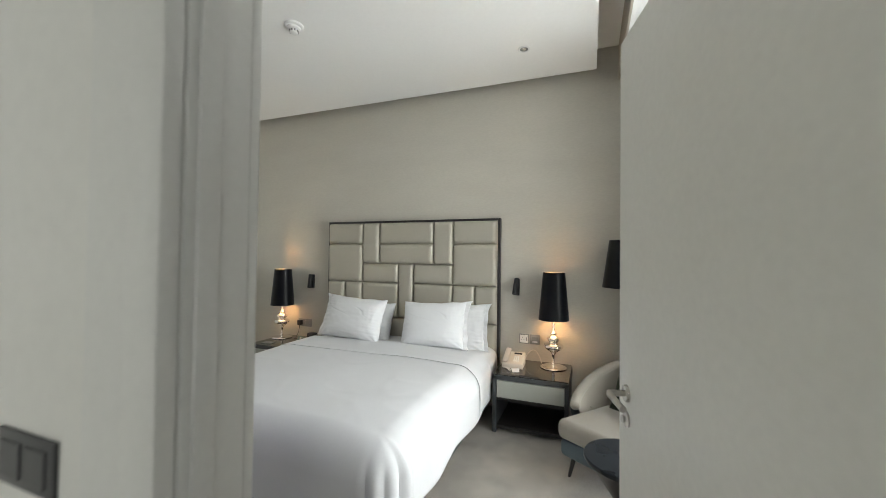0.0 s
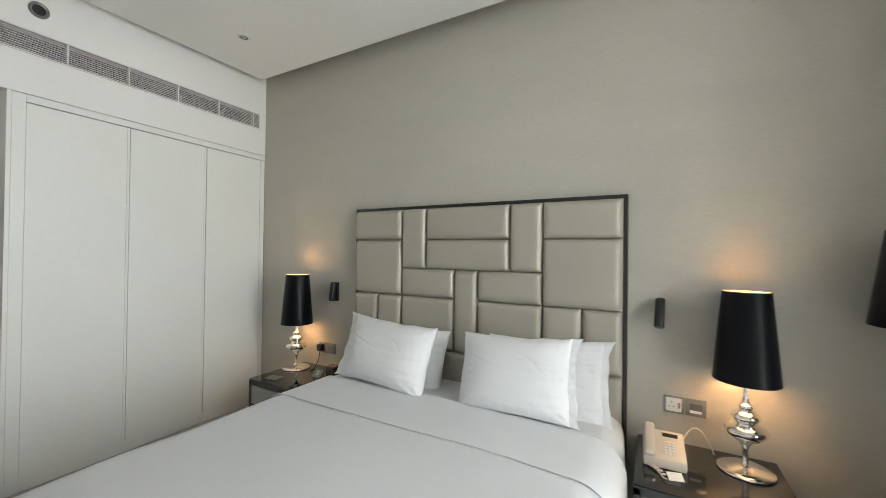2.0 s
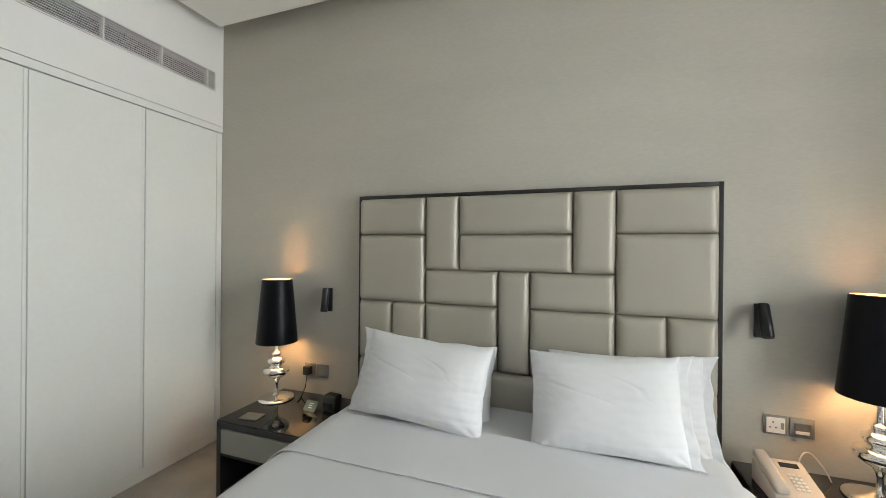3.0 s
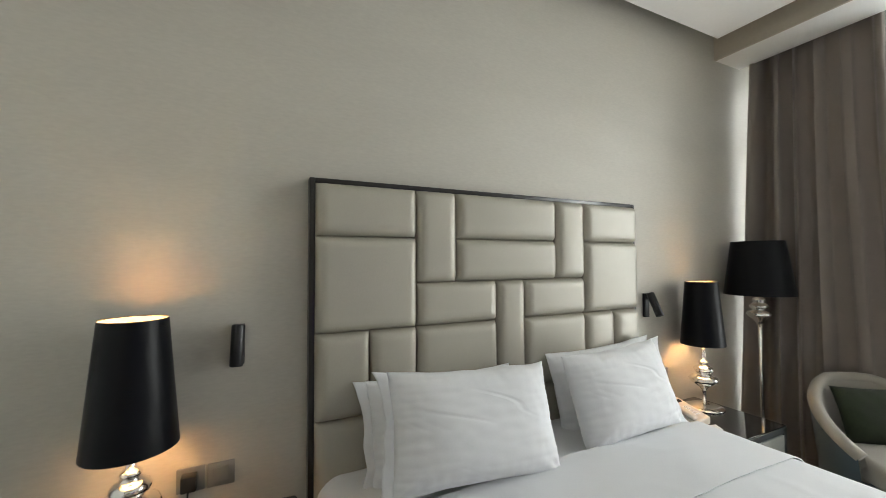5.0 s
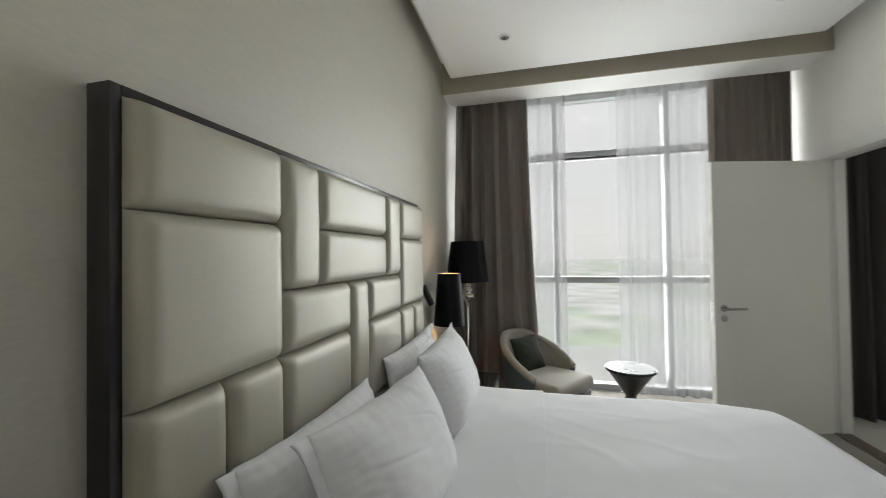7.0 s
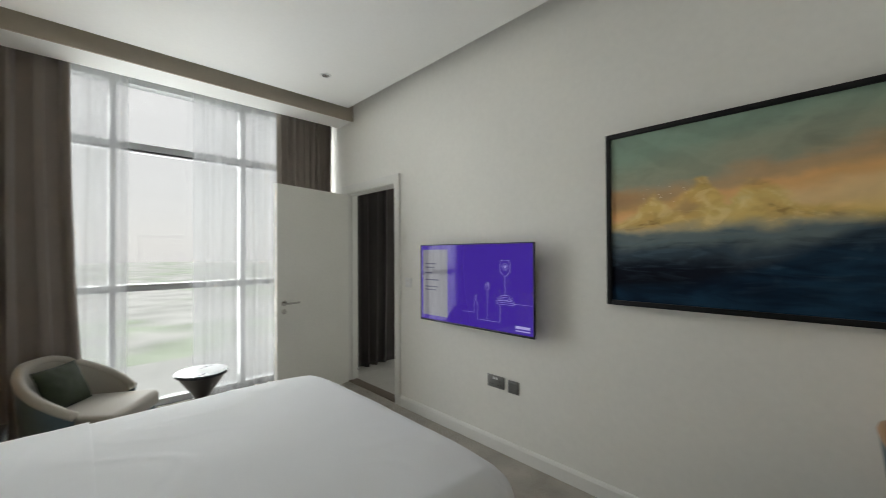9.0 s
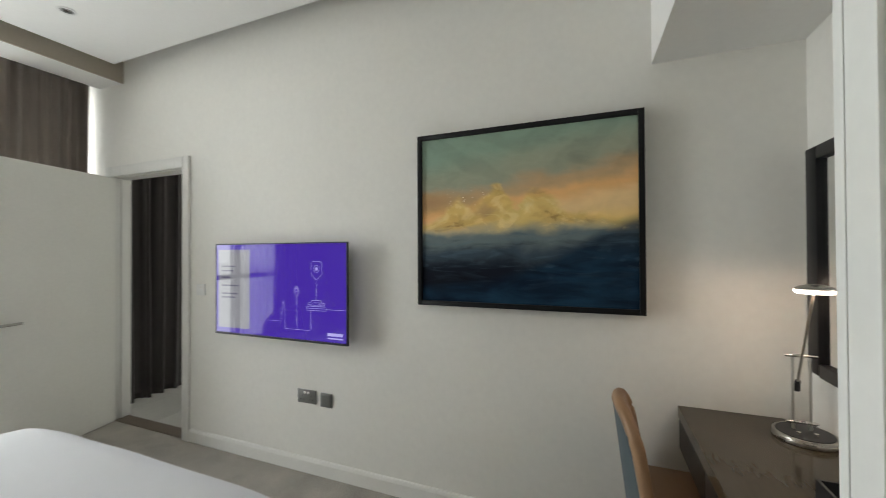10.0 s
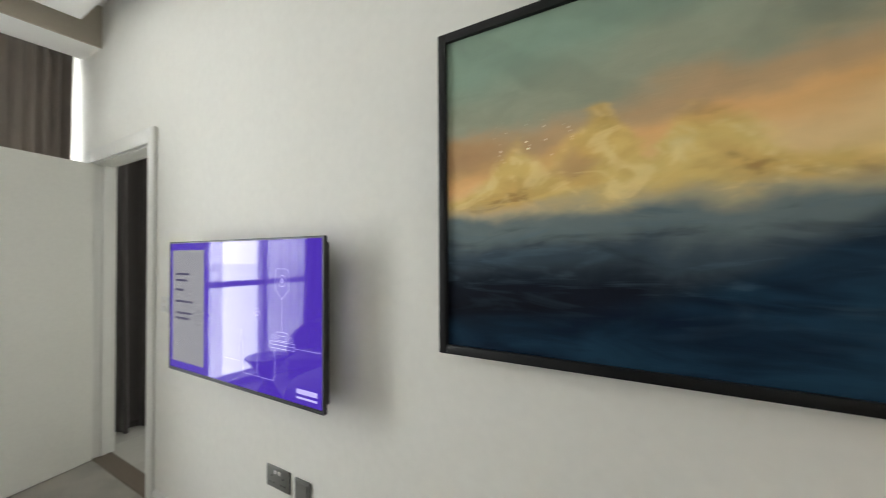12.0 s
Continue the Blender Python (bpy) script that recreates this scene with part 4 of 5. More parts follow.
fl = thing("floor_lamp", "unlit floor lamp with a wide black shade on a chrome stem", "lamp", pose(0.597, 3.505, 0))
stem = [(0, 0), (0.14, 0), (0.145, 0.006), (0.14, 0.014), (0.09, 0.024), (0.04, 0.034), (0.02, 0.05), (0.013, 0.10), (0.012, 0.75), (0.014, 0.90), (0.020, 0.945), (0.036, 0.972),
        (0.062, 0.992), (0.074, 1.010), (0.066, 1.026), (0.042, 1.036), (0.040, 1.044), (0.054, 1.056), (0.056, 1.070), (0.044, 1.082), (0.034, 1.092), (0.040, 1.104), (0.034, 1.118),
        (0.018, 1.128), (0.014, 1.20), (0, 1.205)]
part("stem", lathe(stem, 40), "chrome", fl, "polished chrome turned stem", smooth="all")
s = part("shade", lathe([(0.201, 1.143), (0.151, 1.511), (0.1495, 1.511), (0.1995, 1.143)], 56, close=True), "shade", fl, "black satin shade", smooth=True)
part("lining", lathe([(0.1992, 1.145), (0.1492, 1.509)], 56), "lining", s, "gold shade lining", smooth="all")
part("spider", tube([(-0.165, 0, 1.30), (-0.02, 0, 1.20), (0.02, 0, 1.20), (0.165, 0, 1.30)], 0.0025, 6), "chrome", fl)


def reading_light(x, z, tilt, turn):
    t = thing("reading_light", "small black cylindrical wall reading light", "wall light", pose(x, YB, z), group="bedside reading lights")
    part("wall_plate", block((-0.020, -0.020, -0.075, 0.020, -0.001, 0.075), bevel=0.003), "black", t, smooth=True)
    head = part("head", lathe([(0, -0.075), (0.021, -0.075), (0.023, -0.070), (0.023, 0.070), (0.021, 0.075), (0, 0.075)], 24), "black", t, smooth=True)
    head.matrix_local = pose(0, -0.043, 0.072, -tilt, turn, 0) @ pose(0, 0, -0.070)
    part("pivot", tube([(0, -0.018, 0.070), (0, -0.040, 0.070)], 0.007, 10), "black", t)
    return t


reading_light(-0.305, 1.100, 27, 3)
reading_light(-2.588, 1.075, 6, 2)


# ---- wall plates ----
def plate_box(w, h, d=0.009):
    return block((-w / 2, -d, -h / 2, w / 2, 0, h / 2), bevel=0.003)


def socket_holes(t, x, z=0.0):
    for dx, dz, a, c in ((0, 0.016, 0.004, 0.008), (-0.011, -0.010, 0.007, 0.004), (0.011, -0.010, 0.007, 0.004)):
        part("pin_hole", block((x + dx - a / 2, -0.0105, z + dz - c / 2, x + dx + a / 2, -0.0085, z + dz + c / 2)), "vent_dark", t)


so = thing("wall_socket", "grey metal single socket with a rocker switch", "socket", pose(-0.243, YB, 0.640))
part("plate", plate_box(0.088, 0.086), "plate", so, smooth=True)
part("insert", block((-0.034, -0.0115, -0.034, 0.034, -0.0085, 0.034), bevel=0.002), "white_plastic", so)
for dx, dz, a, c in ((-0.010, 0.014, 0.004, 0.008), (-0.020, -0.010, 0.007, 0.004), (0.0, -0.010, 0.007, 0.004)):
    part("pin_hole", block((dx - a / 2, -0.0125, dz - c / 2, dx + a / 2, -0.0110, dz + c / 2)), "vent_dark", so)
part("rocker", block((0.018, -0.0145, -0.014, 0.029, -0.0115, 0.014), bevel=0.001), "plate", so)
so = thing("data_socket", "grey metal data plate with a white window", "socket", pose(-0.148, YB, 0.640))
part("plate", plate_box(0.088, 0.086), "plate", so, smooth=True)
part("insert", block((-0.028, -0.0115, -0.012, 0.028, -0.0085, 0.022), bevel=0.002), "plate_dark", so)
part("label_window", block((-0.024, -0.0125, -0.026, 0.024, -0.0095, -0.014)), "white_plastic", so)

so = thing("wall_socket", "grey metal socket with a black plug in it", "socket", pose(-2.735, YB, 0.605))
part("plate", plate_box(0.088, 0.086), "plate", so, smooth=True)
pl = part("plug", block((-0.026, -0.052, -0.026, 0.022, -0.011, 0.030), bevel=0.006), "plastic_black", so, smooth=True)
part("cable", tube([(-0.004, -0.035, -0.026), (-0.006, -0.036, -0.06), (0.004, -0.06, -0.10), (0.002, -0.09, -0.146), (0.03, -0.16, -0.149)], 0.003, 8), "plastic_black", pl, smooth=True)
so = thing("wall_switch", "grey metal blank double plate beside the bed", "switch", pose(-2.640, YB, 0.605))
part("plate", plate_box(0.088, 0.086), "plate", so, smooth=True)
part("rocker", block((-0.026, -0.013, -0.026, 0.026, -0.009, 0.026), bevel=0.002), "plate", so)

so = thing("wall_socket", "grey metal double power socket low on the wall", "socket", pose(-1.437, YT, 0.490, 0, 0, 180))
part("plate", plate_box(0.150, 0.088), "plate_dark", so, smooth=True)
for x in (-0.036, 0.036):
    socket_holes(so, x, -0.010)
    part("rocker", block((x * 0.35 - 0.007, -0.013, 0.018, x * 0.35 + 0.007, -0.009, 0.032), bevel=0.001), "white_plastic", so)
so = thing("blank_plate", "plain grey metal blanking plate beside the socket", "plate", pose(-1.590, YT, 0.484, 0, 0, 180))
part("plate", plate_box(0.090, 0.088), "plate_dark", so, smooth=True)
part("rocker", block((-0.033, -0.0125, -0.033, 0.033, -0.0088, 0.033), bevel=0.002), "plate_dark", so)
so = thing("light_switch", "white thermostat plate beside the doorway", "switch", pose(-0.440, YT, 1.152, 0, 0, 180))
part("plate", plate_box(0.086, 0.086, 0.011), "white_plastic", so, smooth=True)
part("display", block((-0.018, -0.0125, 0.010, 0.018, -0.0112, 0.026)), "paper", so)
part("rocker", block((-0.020, -0.0150, -0.032, 0.020, -0.0112, -0.010), bevel=0.002), "white_plastic", so)
so = thing("light_switch", "dark grey double switch plate in the living room", "switch", pose(-0.625, YT - TW, 0.998))
part("plate", plate_box(0.18, 0.098), "switch_dark", so, smooth=True)
for x in (-0.04, 0.04):
    part("rocker", block((x - 0.032, -0.013, -0.032, x + 0.032, -0.0088, 0.032), bevel=0.002), "switch_dark", so)

# ---- telephone ----
ph = thing("telephone", "ivory desk telephone with a handset and coiled cord", "telephone", pose(-0.290, 3.475, 0.452, 0, 0, 2))
bm = block((-0.085, -0.095, 0, 0.085, 0.095, 0.042), bevel=0.008)
for v in bm.verts:
    if v.co.z > 0.02:
        v.co.z += 0.30 * (v.co.y + 0.095)
part("body", bm, "phone", ph, smooth=True)
bm = block((-0.082, -0.098, 0.045, -0.034, 0.098, 0.072), bevel=0.012, seg=3)
for v in bm.verts:
    v.co.z += 0.30 * (v.co.y + 0.095) + (0.010 if abs(v.co.y) < 0.05 else 0)
part("handset", bm, "phone", ph, smooth=True)
tiltm = pose(0.026, 0.0, 0.0710, 16.7, 0, 0)
sc = part("display", block((-0.030, 0.052, 0.0, 0.034, 0.074, 0.003)), "vent_dark", ph, "small dark green display")
sc.matrix_local = tiltm
for i in range(3):
    for j in range(5):
        k = part("key", block((-0.024 + i * 0.016, -0.062 + j * 0.017, 0.0, -0.013 + i * 0.016, -0.052 + j * 0.017, 0.004), bevel=0.001), "white_plastic", ph)
        k.matrix_local = tiltm
part("cord", tube([(-0.06 + 0.012 * math.sin(k * 1.1) + 0.002 * k, -0.10 - 0.012 * math.cos(k * 1.1) - 0.0004 * k * k / 4, 0.010) for k in range(30)], 0.0028, 6), "phone", ph, smooth=True)
part("line_cord", tube([(0.065 + 0.15 * k / 20, 0.09 + 0.085 * math.sin(math.pi * k / 26), 0.006 + 0.10 * math.sin(math.pi * k / 20) ** 0.8) for k in range(21)], 0.003, 8), "phone", ph, smooth=True)
card = thing("paper_card", "small white folded card on the bedside table", "card", pose(-0.255, 3.335, 0.452, 0, 0, 18))
bm = sheet(2, 1, lambda u, v: (-0.03 + 0.06 * v, -0.035 + 0.07 * u, 0.001 + 0.018 * (1 - abs(2 * u - 1))))
thicken(part("leaflet", bm, "paper", card), 0.001)
nb = thing("notepad", "flat dark notepad on the bedside table", "notepad", pose(-2.80, 3.285, 0.4525, 0, 0, 8))
part("pad_block", block((-0.055, -0.04, 0, 0.055, 0.04, 0.006), bevel=0.001), "plate_dark", nb)
box = thing("alarm_clock", "black rounded alarm clock at the back of the bedside table", "clock", pose(-2.437, 3.515, 0.452, 0, 0, -4))
bm = block((-0.048, -0.035, 0, 0.048, 0.035, 0.092), bevel=0.014, seg=4)
for v in bm.verts:
    if v.co.z > 0.05:
        v.co.y += 0.25 * (v.co.z - 0.05)
part("body", bm, "plastic_black", box, smooth=True)
part("display", block((-0.036, -0.0368, 0.018, 0.036, -0.0345, 0.056), bevel=0.001), "smoked", box, "dark glossy display")
card = thing("tent_card", "small teal printed card leaning beside a black clock", "card", pose(-2.553, 3.455, 0.4525, -38, 0, -4))
part("leaflet", block((-0.042, -0.001, 0, 0.042, 0.001, 0.062)), "card", card)
for z, w in ((0.043, 0.016), (0.031, 0.012), (0.019, 0.014)):
    part("print_line", block((-w, -0.0016, z, w, -0.0010, z + 0.004)), "paper", card)

# ---- armchair ----
ac = thing("armchair", "low tub armchair in beige with a blue-grey shell", "armchair", pose(0.530, 2.862, 0, 0, 0, -34) @ Matrix.Scale(0.87, 4))


def tub(u, v, grow=0.0):
    """The wrap-round back: u from one front corner to the other, v from the foot up to the rim."""
    a = radians(-116 + 232 * u)
    r = 0.315 + grow + 0.045 * v
    x, y = r * math.sin(a) * 1.03, r * math.cos(a)
    s = abs(2 * u - 1)
    top = 0.765 - 0.40 * max(0.0, s - 0.16) ** 1.25
    return Vector((x, y, 0.18 + (top - 0.18) * v))


part("shell", sheet(56, 10, lambda u, v: tub(u, v, 0.030)), "shell", ac, "blue-grey moulded outer shell", smooth="all")
inner = sheet(56, 10, lambda u, v: tub(u, v, -0.030 - 0.012 * math.sin(math.pi * v)))
part("backrest", inner, "upholstery", ac, smooth="all")
part("rim", tube([tub(k / 56, 1.0, 0.0) + Vector((0, 0, 0.002)) for k in range(57)], 0.036, 12), "upholstery", ac, "padded beige rim", smooth="all")
bm = block((-0.315, -0.40, 0.285, 0.315, 0.24, 0.425), bevel=0.05, seg=5)
for v in bm.verts:
    q = v.co
    if q.y > 0:
        q.x *= 1 - 0.45 * (q.y / 0.24) ** 2 * 0.6
    if q.z > 0.36:
        q.z += 0.02 * (1 - (q.x / 0.3) ** 2) * (1 - ((q.y + 0.08) / 0.32) ** 2)
part("seat", bm, "upholstery", ac, smooth=True)
bm = block((-0.30, -0.375, 0.165, 0.30, 0.22, 0.284), bevel=0.03, seg=3)
part("seat_base", bm, "shell", ac, "blue-grey seat base", smooth=True)
for x in (-0.24, 0.24):
    for y in (-0.27, 0.20):
        part("leg", tube([(x * 1.12, y * 1.12, 0.0), (x, y, 0.175)], [0.011, 0.019], 12), "ebony", ac, "tapered dark wooden leg", smooth=True)
for u in (0.13, 0.87):
    p = tub(u, 0.62, -0.044)
    part("button", lathe([(0, 0), (0.007, 0.001), (0.009, 0.004), (0.007, 0.008), (0, 0.009)], 12), "upholstery", ac).location = p - Vector((0, 0, 0.004))

cu = thing("cushion", "square dark green velvet cushion leaning in the armchair", "cushion", ac.matrix_world @ pose(0.0, 0.150, 0.580, 66, 0, -4))


def cushion_side(side):
    def f(u, v):
        a, c = 2 * u - 1, 2 * v - 1
        e = max(0.0, (1 - abs(a) ** 2.6) * (1 - abs(c) ** 2.6)) ** 0.6
        return (0.20 * a * (1 - 0.05 * (1 - c * c)), 0.175 * c * (1 - 0.05 * (1 - a * a)), side * (0.058 * e + 0.006 * noise.noise((a * 3, c * 3, side))))
    return f


bm, low = sheet(22, 22, cushion_side(1)), sheet(22, 22, cushion_side(-1))
me = bpy.data.meshes.new("tmp")
low.to_mesh(me)
bm.from_mesh(me)
low.free()
bpy.data.meshes.remove(me)
bmesh.ops.remove_doubles(bm, verts=bm.verts, dist=0.007)
bmesh.ops.recalc_face_normals(bm, faces=bm.faces)
part("cover", bm, "velvet", cu, smooth="all")

# ---- side table ----
st = thing("side_table", "black hourglass side table with a glossy round top", "side table", pose(0.47, 2.165, 0) @ Matrix.Diagonal((0.96, 0.96, 0.97, 1)))
part("pedestal", lathe([(0, 0), (0.170, 0), (0.175, 0.006), (0.170, 0.016), (0.046, 0.225), (0.043, 0.240), (0.046, 0.255), (0.182, 0.455), (0, 0.456)], 40), "ebony", st, smooth=True)
part("top", lathe([(0, 0.457), (0.196, 0.457), (0.200, 0.463), (0.200, 0.476), (0.196, 0.480), (0, 0.480)], 48), "table_top", st, "glossy black round top", smooth=True)

# ---- television ----
tv = thing("television", "wall-mounted flat television showing a purple screen", "television", pose(-1.279, 0.829, 1.179, 0, 0, 180))
W2, H2 = 0.549, 0.309
part("back", block((-W2 + 0.02, 0.012, -H2 + 0.02, W2 - 0.02, 0.045, H2 - 0.02), bevel=0.006), "plastic_black", tv)
for bx in ((-W2, -0.002, -H2, -W2 + 0.008, 0.014, H2), (W2 - 0.008, -0.002, -H2, W2, 0.014, H2), (-W2 + 0.008, -0.002, H2 - 0.008, W2 - 0.008, 0.014, H2), (-W2 + 0.008, -0.002, -H2, W2 - 0.008, 0.014, -H2 + 0.014)):
    part("bezel", block(bx), "plastic_black", tv)
part("wall_bracket", block((-0.15, 0.045, -0.12, 0.15, 0.106, 0.12)), "black", tv)


def screen_material(name, color, strength):
    m = bpy.data.materials.new(name)
    m.use_nodes = True
    b = m.node_tree.nodes["Principled BSDF"]
    b.inputs["Base Color"].default_value, b.inputs["Roughness"].default_value = (0.01, 0.01, 0.012, 1), 0.05
    b.inputs["Coat Weight"].default_value, b.inputs["Coat Roughness"].default_value, b.inputs["Coat IOR"].default_value = 0.32, 0.03, 1.6
    b.inputs["Specular IOR Level"].default_value = 0.1
    b.inputs["Emission Color"].default_value, b.inputs["Emission Strength"].default_value = (*color, 1), strength
    return m


M["screen"] = screen_material("screen_purple", (0.058, 0.022, 0.36), 0.19)
M["screen_line"] = screen_material("screen_lilac", (0.40, 0.36, 0.72), 0.22)
M["screen_card"] = screen_material("screen_card", (0.40, 0.40, 0.44), 0.11)
M["screen_text"] = screen_material("screen_text", (0.12, 0.11, 0.20), 0.1)
part("screen", block((-W2 + 0.008, 0.0, -H2 + 0.014, W2 - 0.008, 0.010, H2 - 0.008)), "screen", tv, "glossy purple screen")
# the picture on the screen; x runs from the viewer's left
def mark(x0, z0, x1, z1, mat="screen_line", d=0.0008):
    return part("screen_mark", block((x0, -d, z0, x1, 0.0005, z1)), mat, tv)


def line(pts, w=0.0022, mat="screen_line"):
    bm = bmesh.new()
    for (xa, za), (xb, zb) in zip(pts, pts[1:]):
        d = Vector((xb - xa, zb - za))
        if d.length < 1e-6:
            continue
        d.normalize()
        p = Vector((-d.y, d.x)) * w / 2
        v = [bm.verts.new((xa + p.x, -0.0009, za + p.y)), bm.verts.new((xa - p.x, -0.0009, za - p.y)), bm.verts.new((xb - p.x, -0.0009, zb - p.y)), bm.verts.new((xb + p.x, -0.0009, zb + p.y))]
        bm.faces.new(v)
    bmesh.ops.recalc_face_normals(bm, faces=bm.faces)
    return part("screen_line", bm, mat, tv)


def ring(x, z, r, seg=16):
    return [(x + r * math.cos(2 * math.pi * k / seg), z + r * math.sin(2 * math.pi * k / seg)) for k in range(seg + 1)]


mark(-0.520, -0.262, -0.232, 0.268, "screen_card", 0.0005)
for z, w in ((0.150, 0.13), (0.120, 0.11), (0.02, 0.16), (-0.035, 0.15), (-0.06, 0.13), (0.075, 0.08)):
    mark(-0.49, z, -0.49 + w, z + 0.010, "screen_text")
line([(-0.07, -0.19), (0.045, -0.19), (0.045, -0.13), (0.06, -0.06), (0.075, -0.13), (0.075, -0.235), (0.27, -0.235), (0.28, -0.22), (0.28, -0.11)])
line([(0.168, -0.235), (0.168, -0.03)])
line([(0.168, -0.03), (0.150, 0.0), (0.150, 0.02), (0.168, 0.035), (0.186, 0.02), (0.186, 0.0), (0.168, -0.03)])
line(ring(0.168, 0.012, 0.009), 0.004)
line([(0.322, -0.05), (0.322, 0.07)])
line([(0.322, 0.075), (0.283, 0.11), (0.283, 0.18), (0.292, 0.19), (0.352, 0.19), (0.361, 0.18), (0.361, 0.11), (0.322, 0.075)])
line(ring(0.322, 0.145, 0.022))
line(ring(0.322, 0.145, 0.008, 5), 0.008)
line([(0.25, -0.11), (0.394, -0.11), (0.394, -0.085), (0.25, -0.085), (0.25, -0.11)])
line([(0.285, -0.085), (0.285, -0.055), (0.292, -0.048), (0.352, -0.048), (0.359, -0.055), (0.359, -0.085)])
line([(0.30, -0.08), (0.30, -0.062), (0.345, -0.062), (0.345, -0.08), (0.30, -0.08)])
line([(0.25, -0.097), (0.394, -0.097)])
line(ring(0.268, -0.07, 0.009)), line(ring(0.377, -0.07, 0.009))
line([(0.394, -0.1), (0.535, -0.1)])
for x0, x1, z0, z1 in ((0.405, 0.515, -0.258, -0.240), (0.405, 0.515, -0.276, -0.268)):
    mark(x0, z0, x1, z1, "screen_line")

# ---- painting ----
pt = thing("painting", "framed seascape painting of a golden wave over dark blue water", "painting", pose(-2.831, YT, 1.600, 0, 0, 180))
PW, PH = 0.566, 0.469
part("canvas", block((-PW + 0.02, -0.050, -PH + 0.02, PW - 0.02, -0.012, PH - 0.02)), "painting", pt, "oil painting of a golden breaking wave")
for bx in ((-PW, -0.062, -PH, -PW + 0.026, -0.002, PH), (PW - 0.026, -0.062, -PH, PW, -0.002, PH), (-PW + 0.026, -0.062, PH - 0.026, PW - 0.026, -0.002, PH), (-PW + 0.026, -0.062, -PH, PW - 0.026, -0.002, -PH + 0.026)):
    part("frame_bar", block(bx, bevel=0.002), "frame_black", pt, smooth=True)

# ---- desk niche ----
dk = thing("desk", "built-in dark lacquered desk with a drawer in the niche", "desk", pose(-3.76, 1.37, -0.034))
part("top", block((-0.228, -0.645, 0.715, 0.237, 0.645, 0.765), bevel=0.002), "desk", dk)
part("drawer_box", block((-0.228, -0.643, 0.575, 0.212, 0.643, 0.714)), "ebony", dk)
for a, c in ((-0.642, -0.216), (-0.211, 0.211), (0.216, 0.642)):
    part("drawer", block((0.213, a, 0.578, 0.233, c, 0.705), bevel=0.002), "ebony", dk)
mr = thing("mirror", "large wall mirror in a wide black frame", "mirror", pose(XN, 1.41, 1.380))
for bx in ((0.002, -0.632, -0.430, 0.032, -0.555, 0.435), (0.002, 0.555, -0.435, 0.032, 0.605, 0.435), (0.002, -0.555, 0.385, 0.032, 0.555, 0.435), (0.002, -0.555, -0.435, 0.032, 0.555, -0.385)):
    part("frame_bar", block(bx, bevel=0.003), "frame_black", mr, smooth=True)
part("glass", block((0.002, -0.554, -0.384, 0.014, 0.554, 0.384)), "mirror", mr, "silvered mirror glass")

dl = thing("desk_lamp", "lit nickel desk lamp with a round disc head", "lamp", pose(-3.893, 0.912, 0.731))
part("base", lathe([(0, 0), (0.090, 0), (0.094, 0.004), (0.094, 0.020), (0.091, 0.024), (0.084, 0.024)], 40), "nickel", dl, smooth=True)
part("base_top", lathe([(0.0835, 0.0238), (0.082, 0.026), (0, 0.026)], 40), "plastic_black", dl, "black base plate", smooth=True)
for x in (-0.026, 0.026):
    part("post", tube([(x, -0.02, 0.026), (x, -0.02, 0.298)], 0.0045, 10), "steel", dl, smooth=True)
for z in (0.052, 0.298):
    part("cross_bar", tube([(-0.050, -0.02, z), (-0.042, -0.02, z), (0.042, -0.02, z), (0.050, -0.02, z)], [0.002, 0.006, 0.006, 0.002], 12), "chrome", dl, smooth=True)
part("arm", tube([(-0.012, -0.082, 0.178), (0.0, -0.014, 0.298), (0.030, 0.150, 0.556)], 0.0048, 10), "steel", dl, smooth=True)
part("counterweight", tube([(-0.015, -0.098, 0.150), (-0.011, -0.076, 0.190)], [0.0115, 0.0085], 12), "plastic_black", dl, smooth=True)
for x in (-0.015, 0.035):
    part("knob", lathe([(0, 0.026), (0.007, 0.026), (0.007, 0.040), (0, 0.041)], 14, centre=(x, 0.045)), "chrome", dl, smooth=True)
hd = part("head", lathe([(0, 0.022), (0.018, 0.021), (0.040, 0.015), (0.052, 0.008), (0.053, 0.004)], 36), "nickel", dl, smooth=True)
hd.matrix_local = pose(0.030, 0.155, 0.556)
part("diffuser", lathe([(0.0525, 0.005), (0.054, 0.001), (0.053, -0.005), (0.047, -0.010), (0, -0.012)], 36), "led", hd, "glowing warm diffuser", smooth=True)
la = new("desk_lamp_light", bpy.data.lights.new("desk_lamp_light", "POINT"))
la.data.energy, la.data.color, la.data.shadow_soft_size = 0.30, (1.0, 0.68, 0.47), 0.012
la.parent = dl
la.location = (0.030, 0.155, 0.535)

so = thing("wall_socket", "dark grey metal double socket above the desk", "socket", pose(XN, 1.030, 0.834, 0, 0, 90))
part("plate", plate_box(0.088, 0.088), "plate_dark", so, smooth=True)
part("rocker", block((-0.020, -0.013, 0.010, 0.020, -0.0088, 0.026), bevel=0.001), "white_plastic", so)
so = thing("wall_socket", "dark grey metal socket above the desk", "socket", pose(XN, 1.125, 0.834, 0, 0, 90))
part("plate", plate_box(0.088, 0.088), "plate_dark", so, smooth=True)
socket_holes(so, 0.0)
tr = thing("desk_tray", "dark leatherette tray standing on the desk", "tray", pose(-3.865, 1.50, 0.731))
part("floor", block((-0.12, -0.16, 0, 0.12, 0.16, 0.008)), "plastic_black", tr)
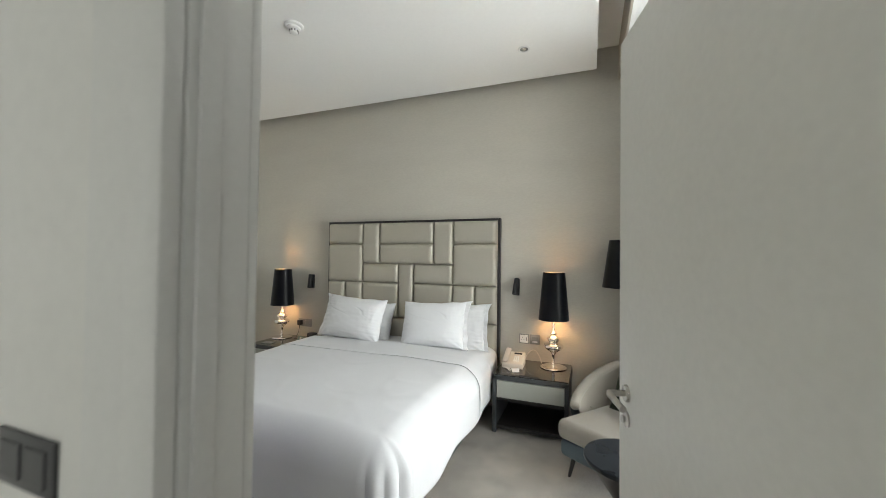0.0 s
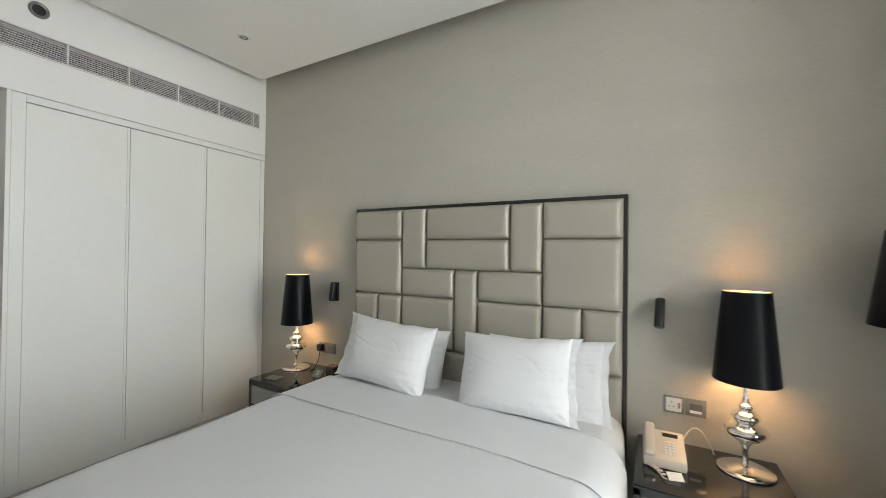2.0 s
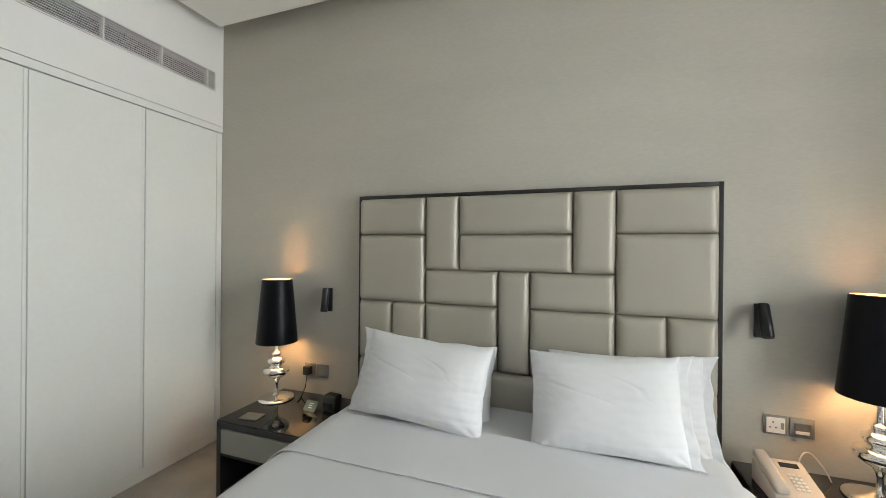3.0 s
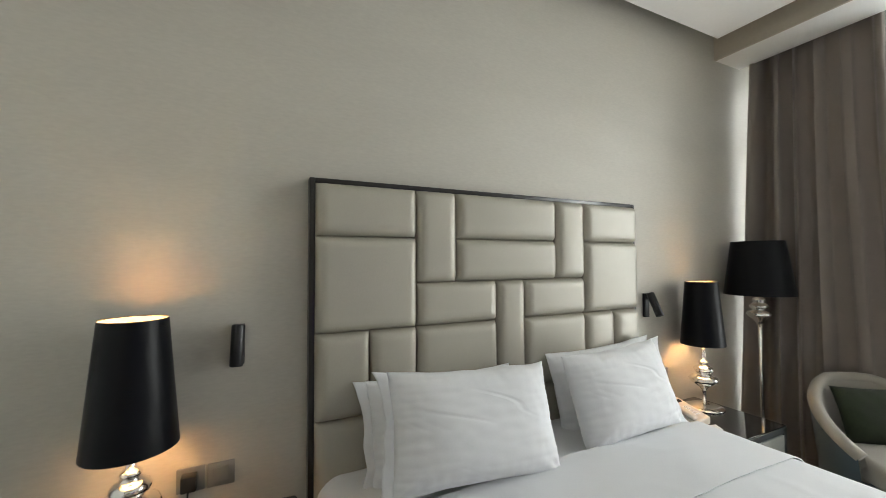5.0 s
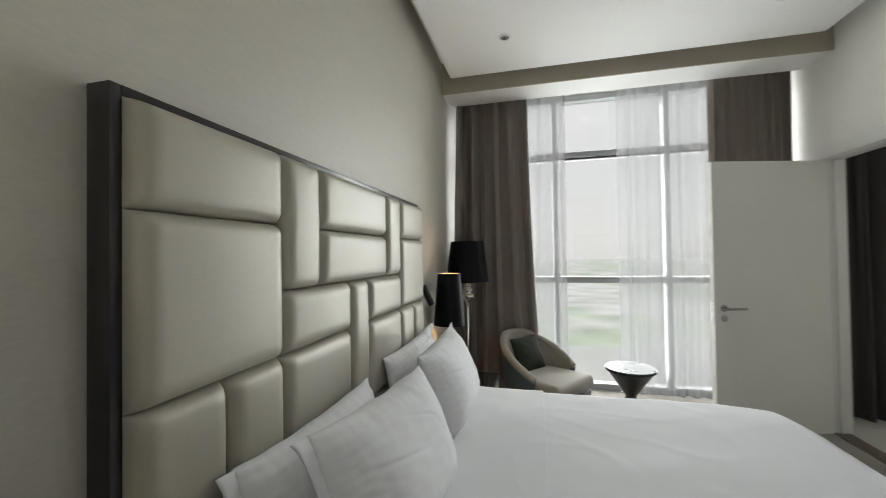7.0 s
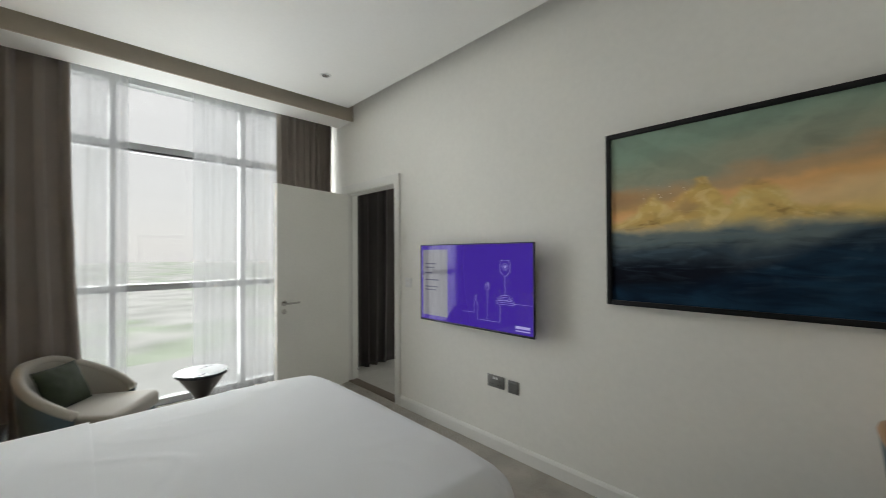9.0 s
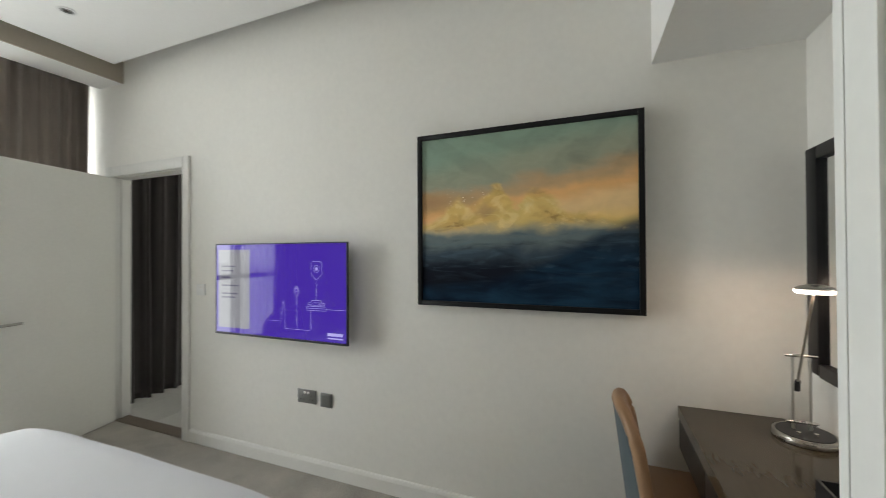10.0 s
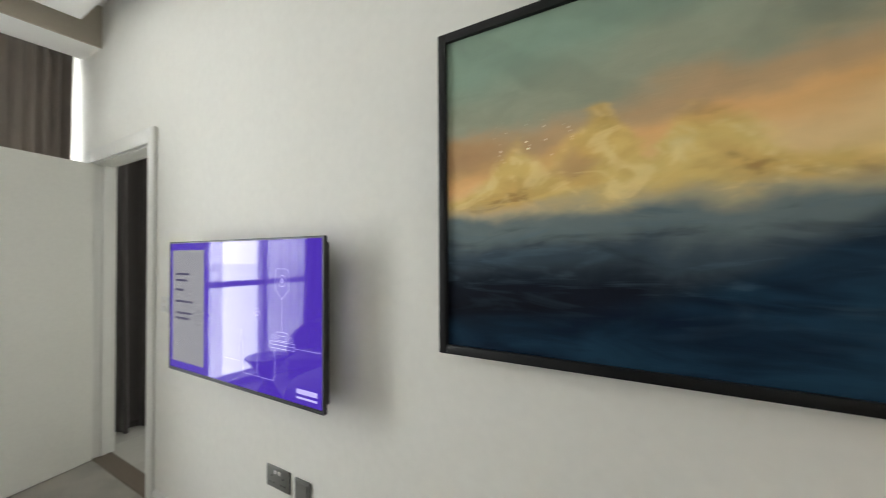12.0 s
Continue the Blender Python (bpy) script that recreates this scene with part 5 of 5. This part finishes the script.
for bx in ((-0.12, -0.16, 0.008, -0.112, 0.16, 0.06), (0.112, -0.16, 0.008, 0.12, 0.16, 0.06), (-0.112, -0.16, 0.008, 0.112, -0.152, 0.06), (-0.112, 0.152, 0.008, 0.112, 0.16, 0.06)):
    part("side", block(bx, bevel=0.001), "plastic_black", tr)

# desk chair
dc = thing("desk_chair", "tan leather desk chair with a blue-grey outer back", "chair", pose(-3.52, 0.99, 0, 0, 0, 90))


def backrest(u, v, d):
    a = radians(-62 + 124 * u)
    w = 0.225 - 0.05 * v ** 2
    top = 0.822 - 0.03 * (2 * u - 1) ** 2 - 0.10 * abs(2 * u - 1) ** 4
    return Vector((w * math.sin(a) * 1.12, -0.20 - 0.05 * v + 0.11 * (1 - math.cos(a)) - d, 0.40 + (top - 0.40) * v))


part("backrest", sheet(24, 14, lambda u, v: backrest(u, v, -0.022 * math.sin(math.pi * min(1, 0.08 + 0.84 * u)) ** 0.4)), "tan", dc, "tan leather inner back", smooth="all")
part("outer_back", sheet(24, 14, lambda u, v: backrest(u, v, 0.024)), "shell", dc, "blue-grey outer back", smooth="all")
part("piping", tube([backrest(0.0, k / 10, 0.003) for k in range(11)] + [backrest(k / 24, 1.0, 0.003) for k in range(1, 24)] + [backrest(1.0, 1 - k / 10, 0.003) for k in range(11)], 0.024, 10), "tan", dc, smooth="all")
bm = block((-0.22, -0.20, 0.395, 0.22, 0.24, 0.475), bevel=0.03, seg=3)
part("seat", bm, "tan", dc, smooth=True)
for x in (-0.18, 0.18):
    for y in (-0.17, 0.19):
        part("leg", tube([(x * 1.1, y * 1.1, 0), (x, y, 0.40)], [0.011, 0.017], 12), "ebony", dc, smooth=True)

# waste bin
wb = thing("waste_bin", "black rectangular waste bin with a clear liner", "bin", pose(-3.62, 1.83, 0, 0, 0, 4))
bm = block((-0.13, -0.10, 0, 0.13, 0.10, 0.27))
for v in bm.verts:
    if v.co.z < 0.1:
        v.co.x *= 0.86
        v.co.y *= 0.86
top = [f for f in bm.faces if f.calc_center_median().z > 0.26]
r = bmesh.ops.inset_individual(bm, faces=top, thickness=0.008)
bmesh.ops.translate(bm, verts=list({v for f in top for v in f.verts}), vec=(0, 0, -0.24))
part("body", bm, "plastic_black", wb)


def liner(u, v):
    a = 2 * math.pi * u
    k = max(abs(math.cos(a)), abs(math.sin(a)))
    q = 0.92 + 0.02 * math.sin(31 * a)
    s = [(1.07, 0.225), (1.075, 0.276), (q, 0.272), (q * 0.93, 0.16)][min(3, round(v * 3))]
    return (0.13 * math.cos(a) / k * s[0], 0.10 * math.sin(a) / k * s[0], s[1] + 0.006 * math.sin(17 * a))


part("liner", sheet(60, 3, liner), "bag", wb, "crumpled clear plastic liner", smooth="all")

# ---- pieces of the floor ----
me = None
fl_ob = bpy.data.objects["floor_living"]
for i in range(8):
    for j in range(7):
        x0, y0 = -2.59 + i * 0.482, 0.653 - (j + 1) * 0.522
        if x0 > 1.0:
            continue
        if me is None:
            first = part("tile", block((0, 0, 0, 0.478, 0.518, 0.006), bevel=0.001, seg=1), "tile", fl_ob)
            me = first.data
            first.location = (x0, y0, -0.0065)
        else:
            o = new("tile", me)
            o.parent = fl_ob
            o.location = (x0, y0, -0.0065)
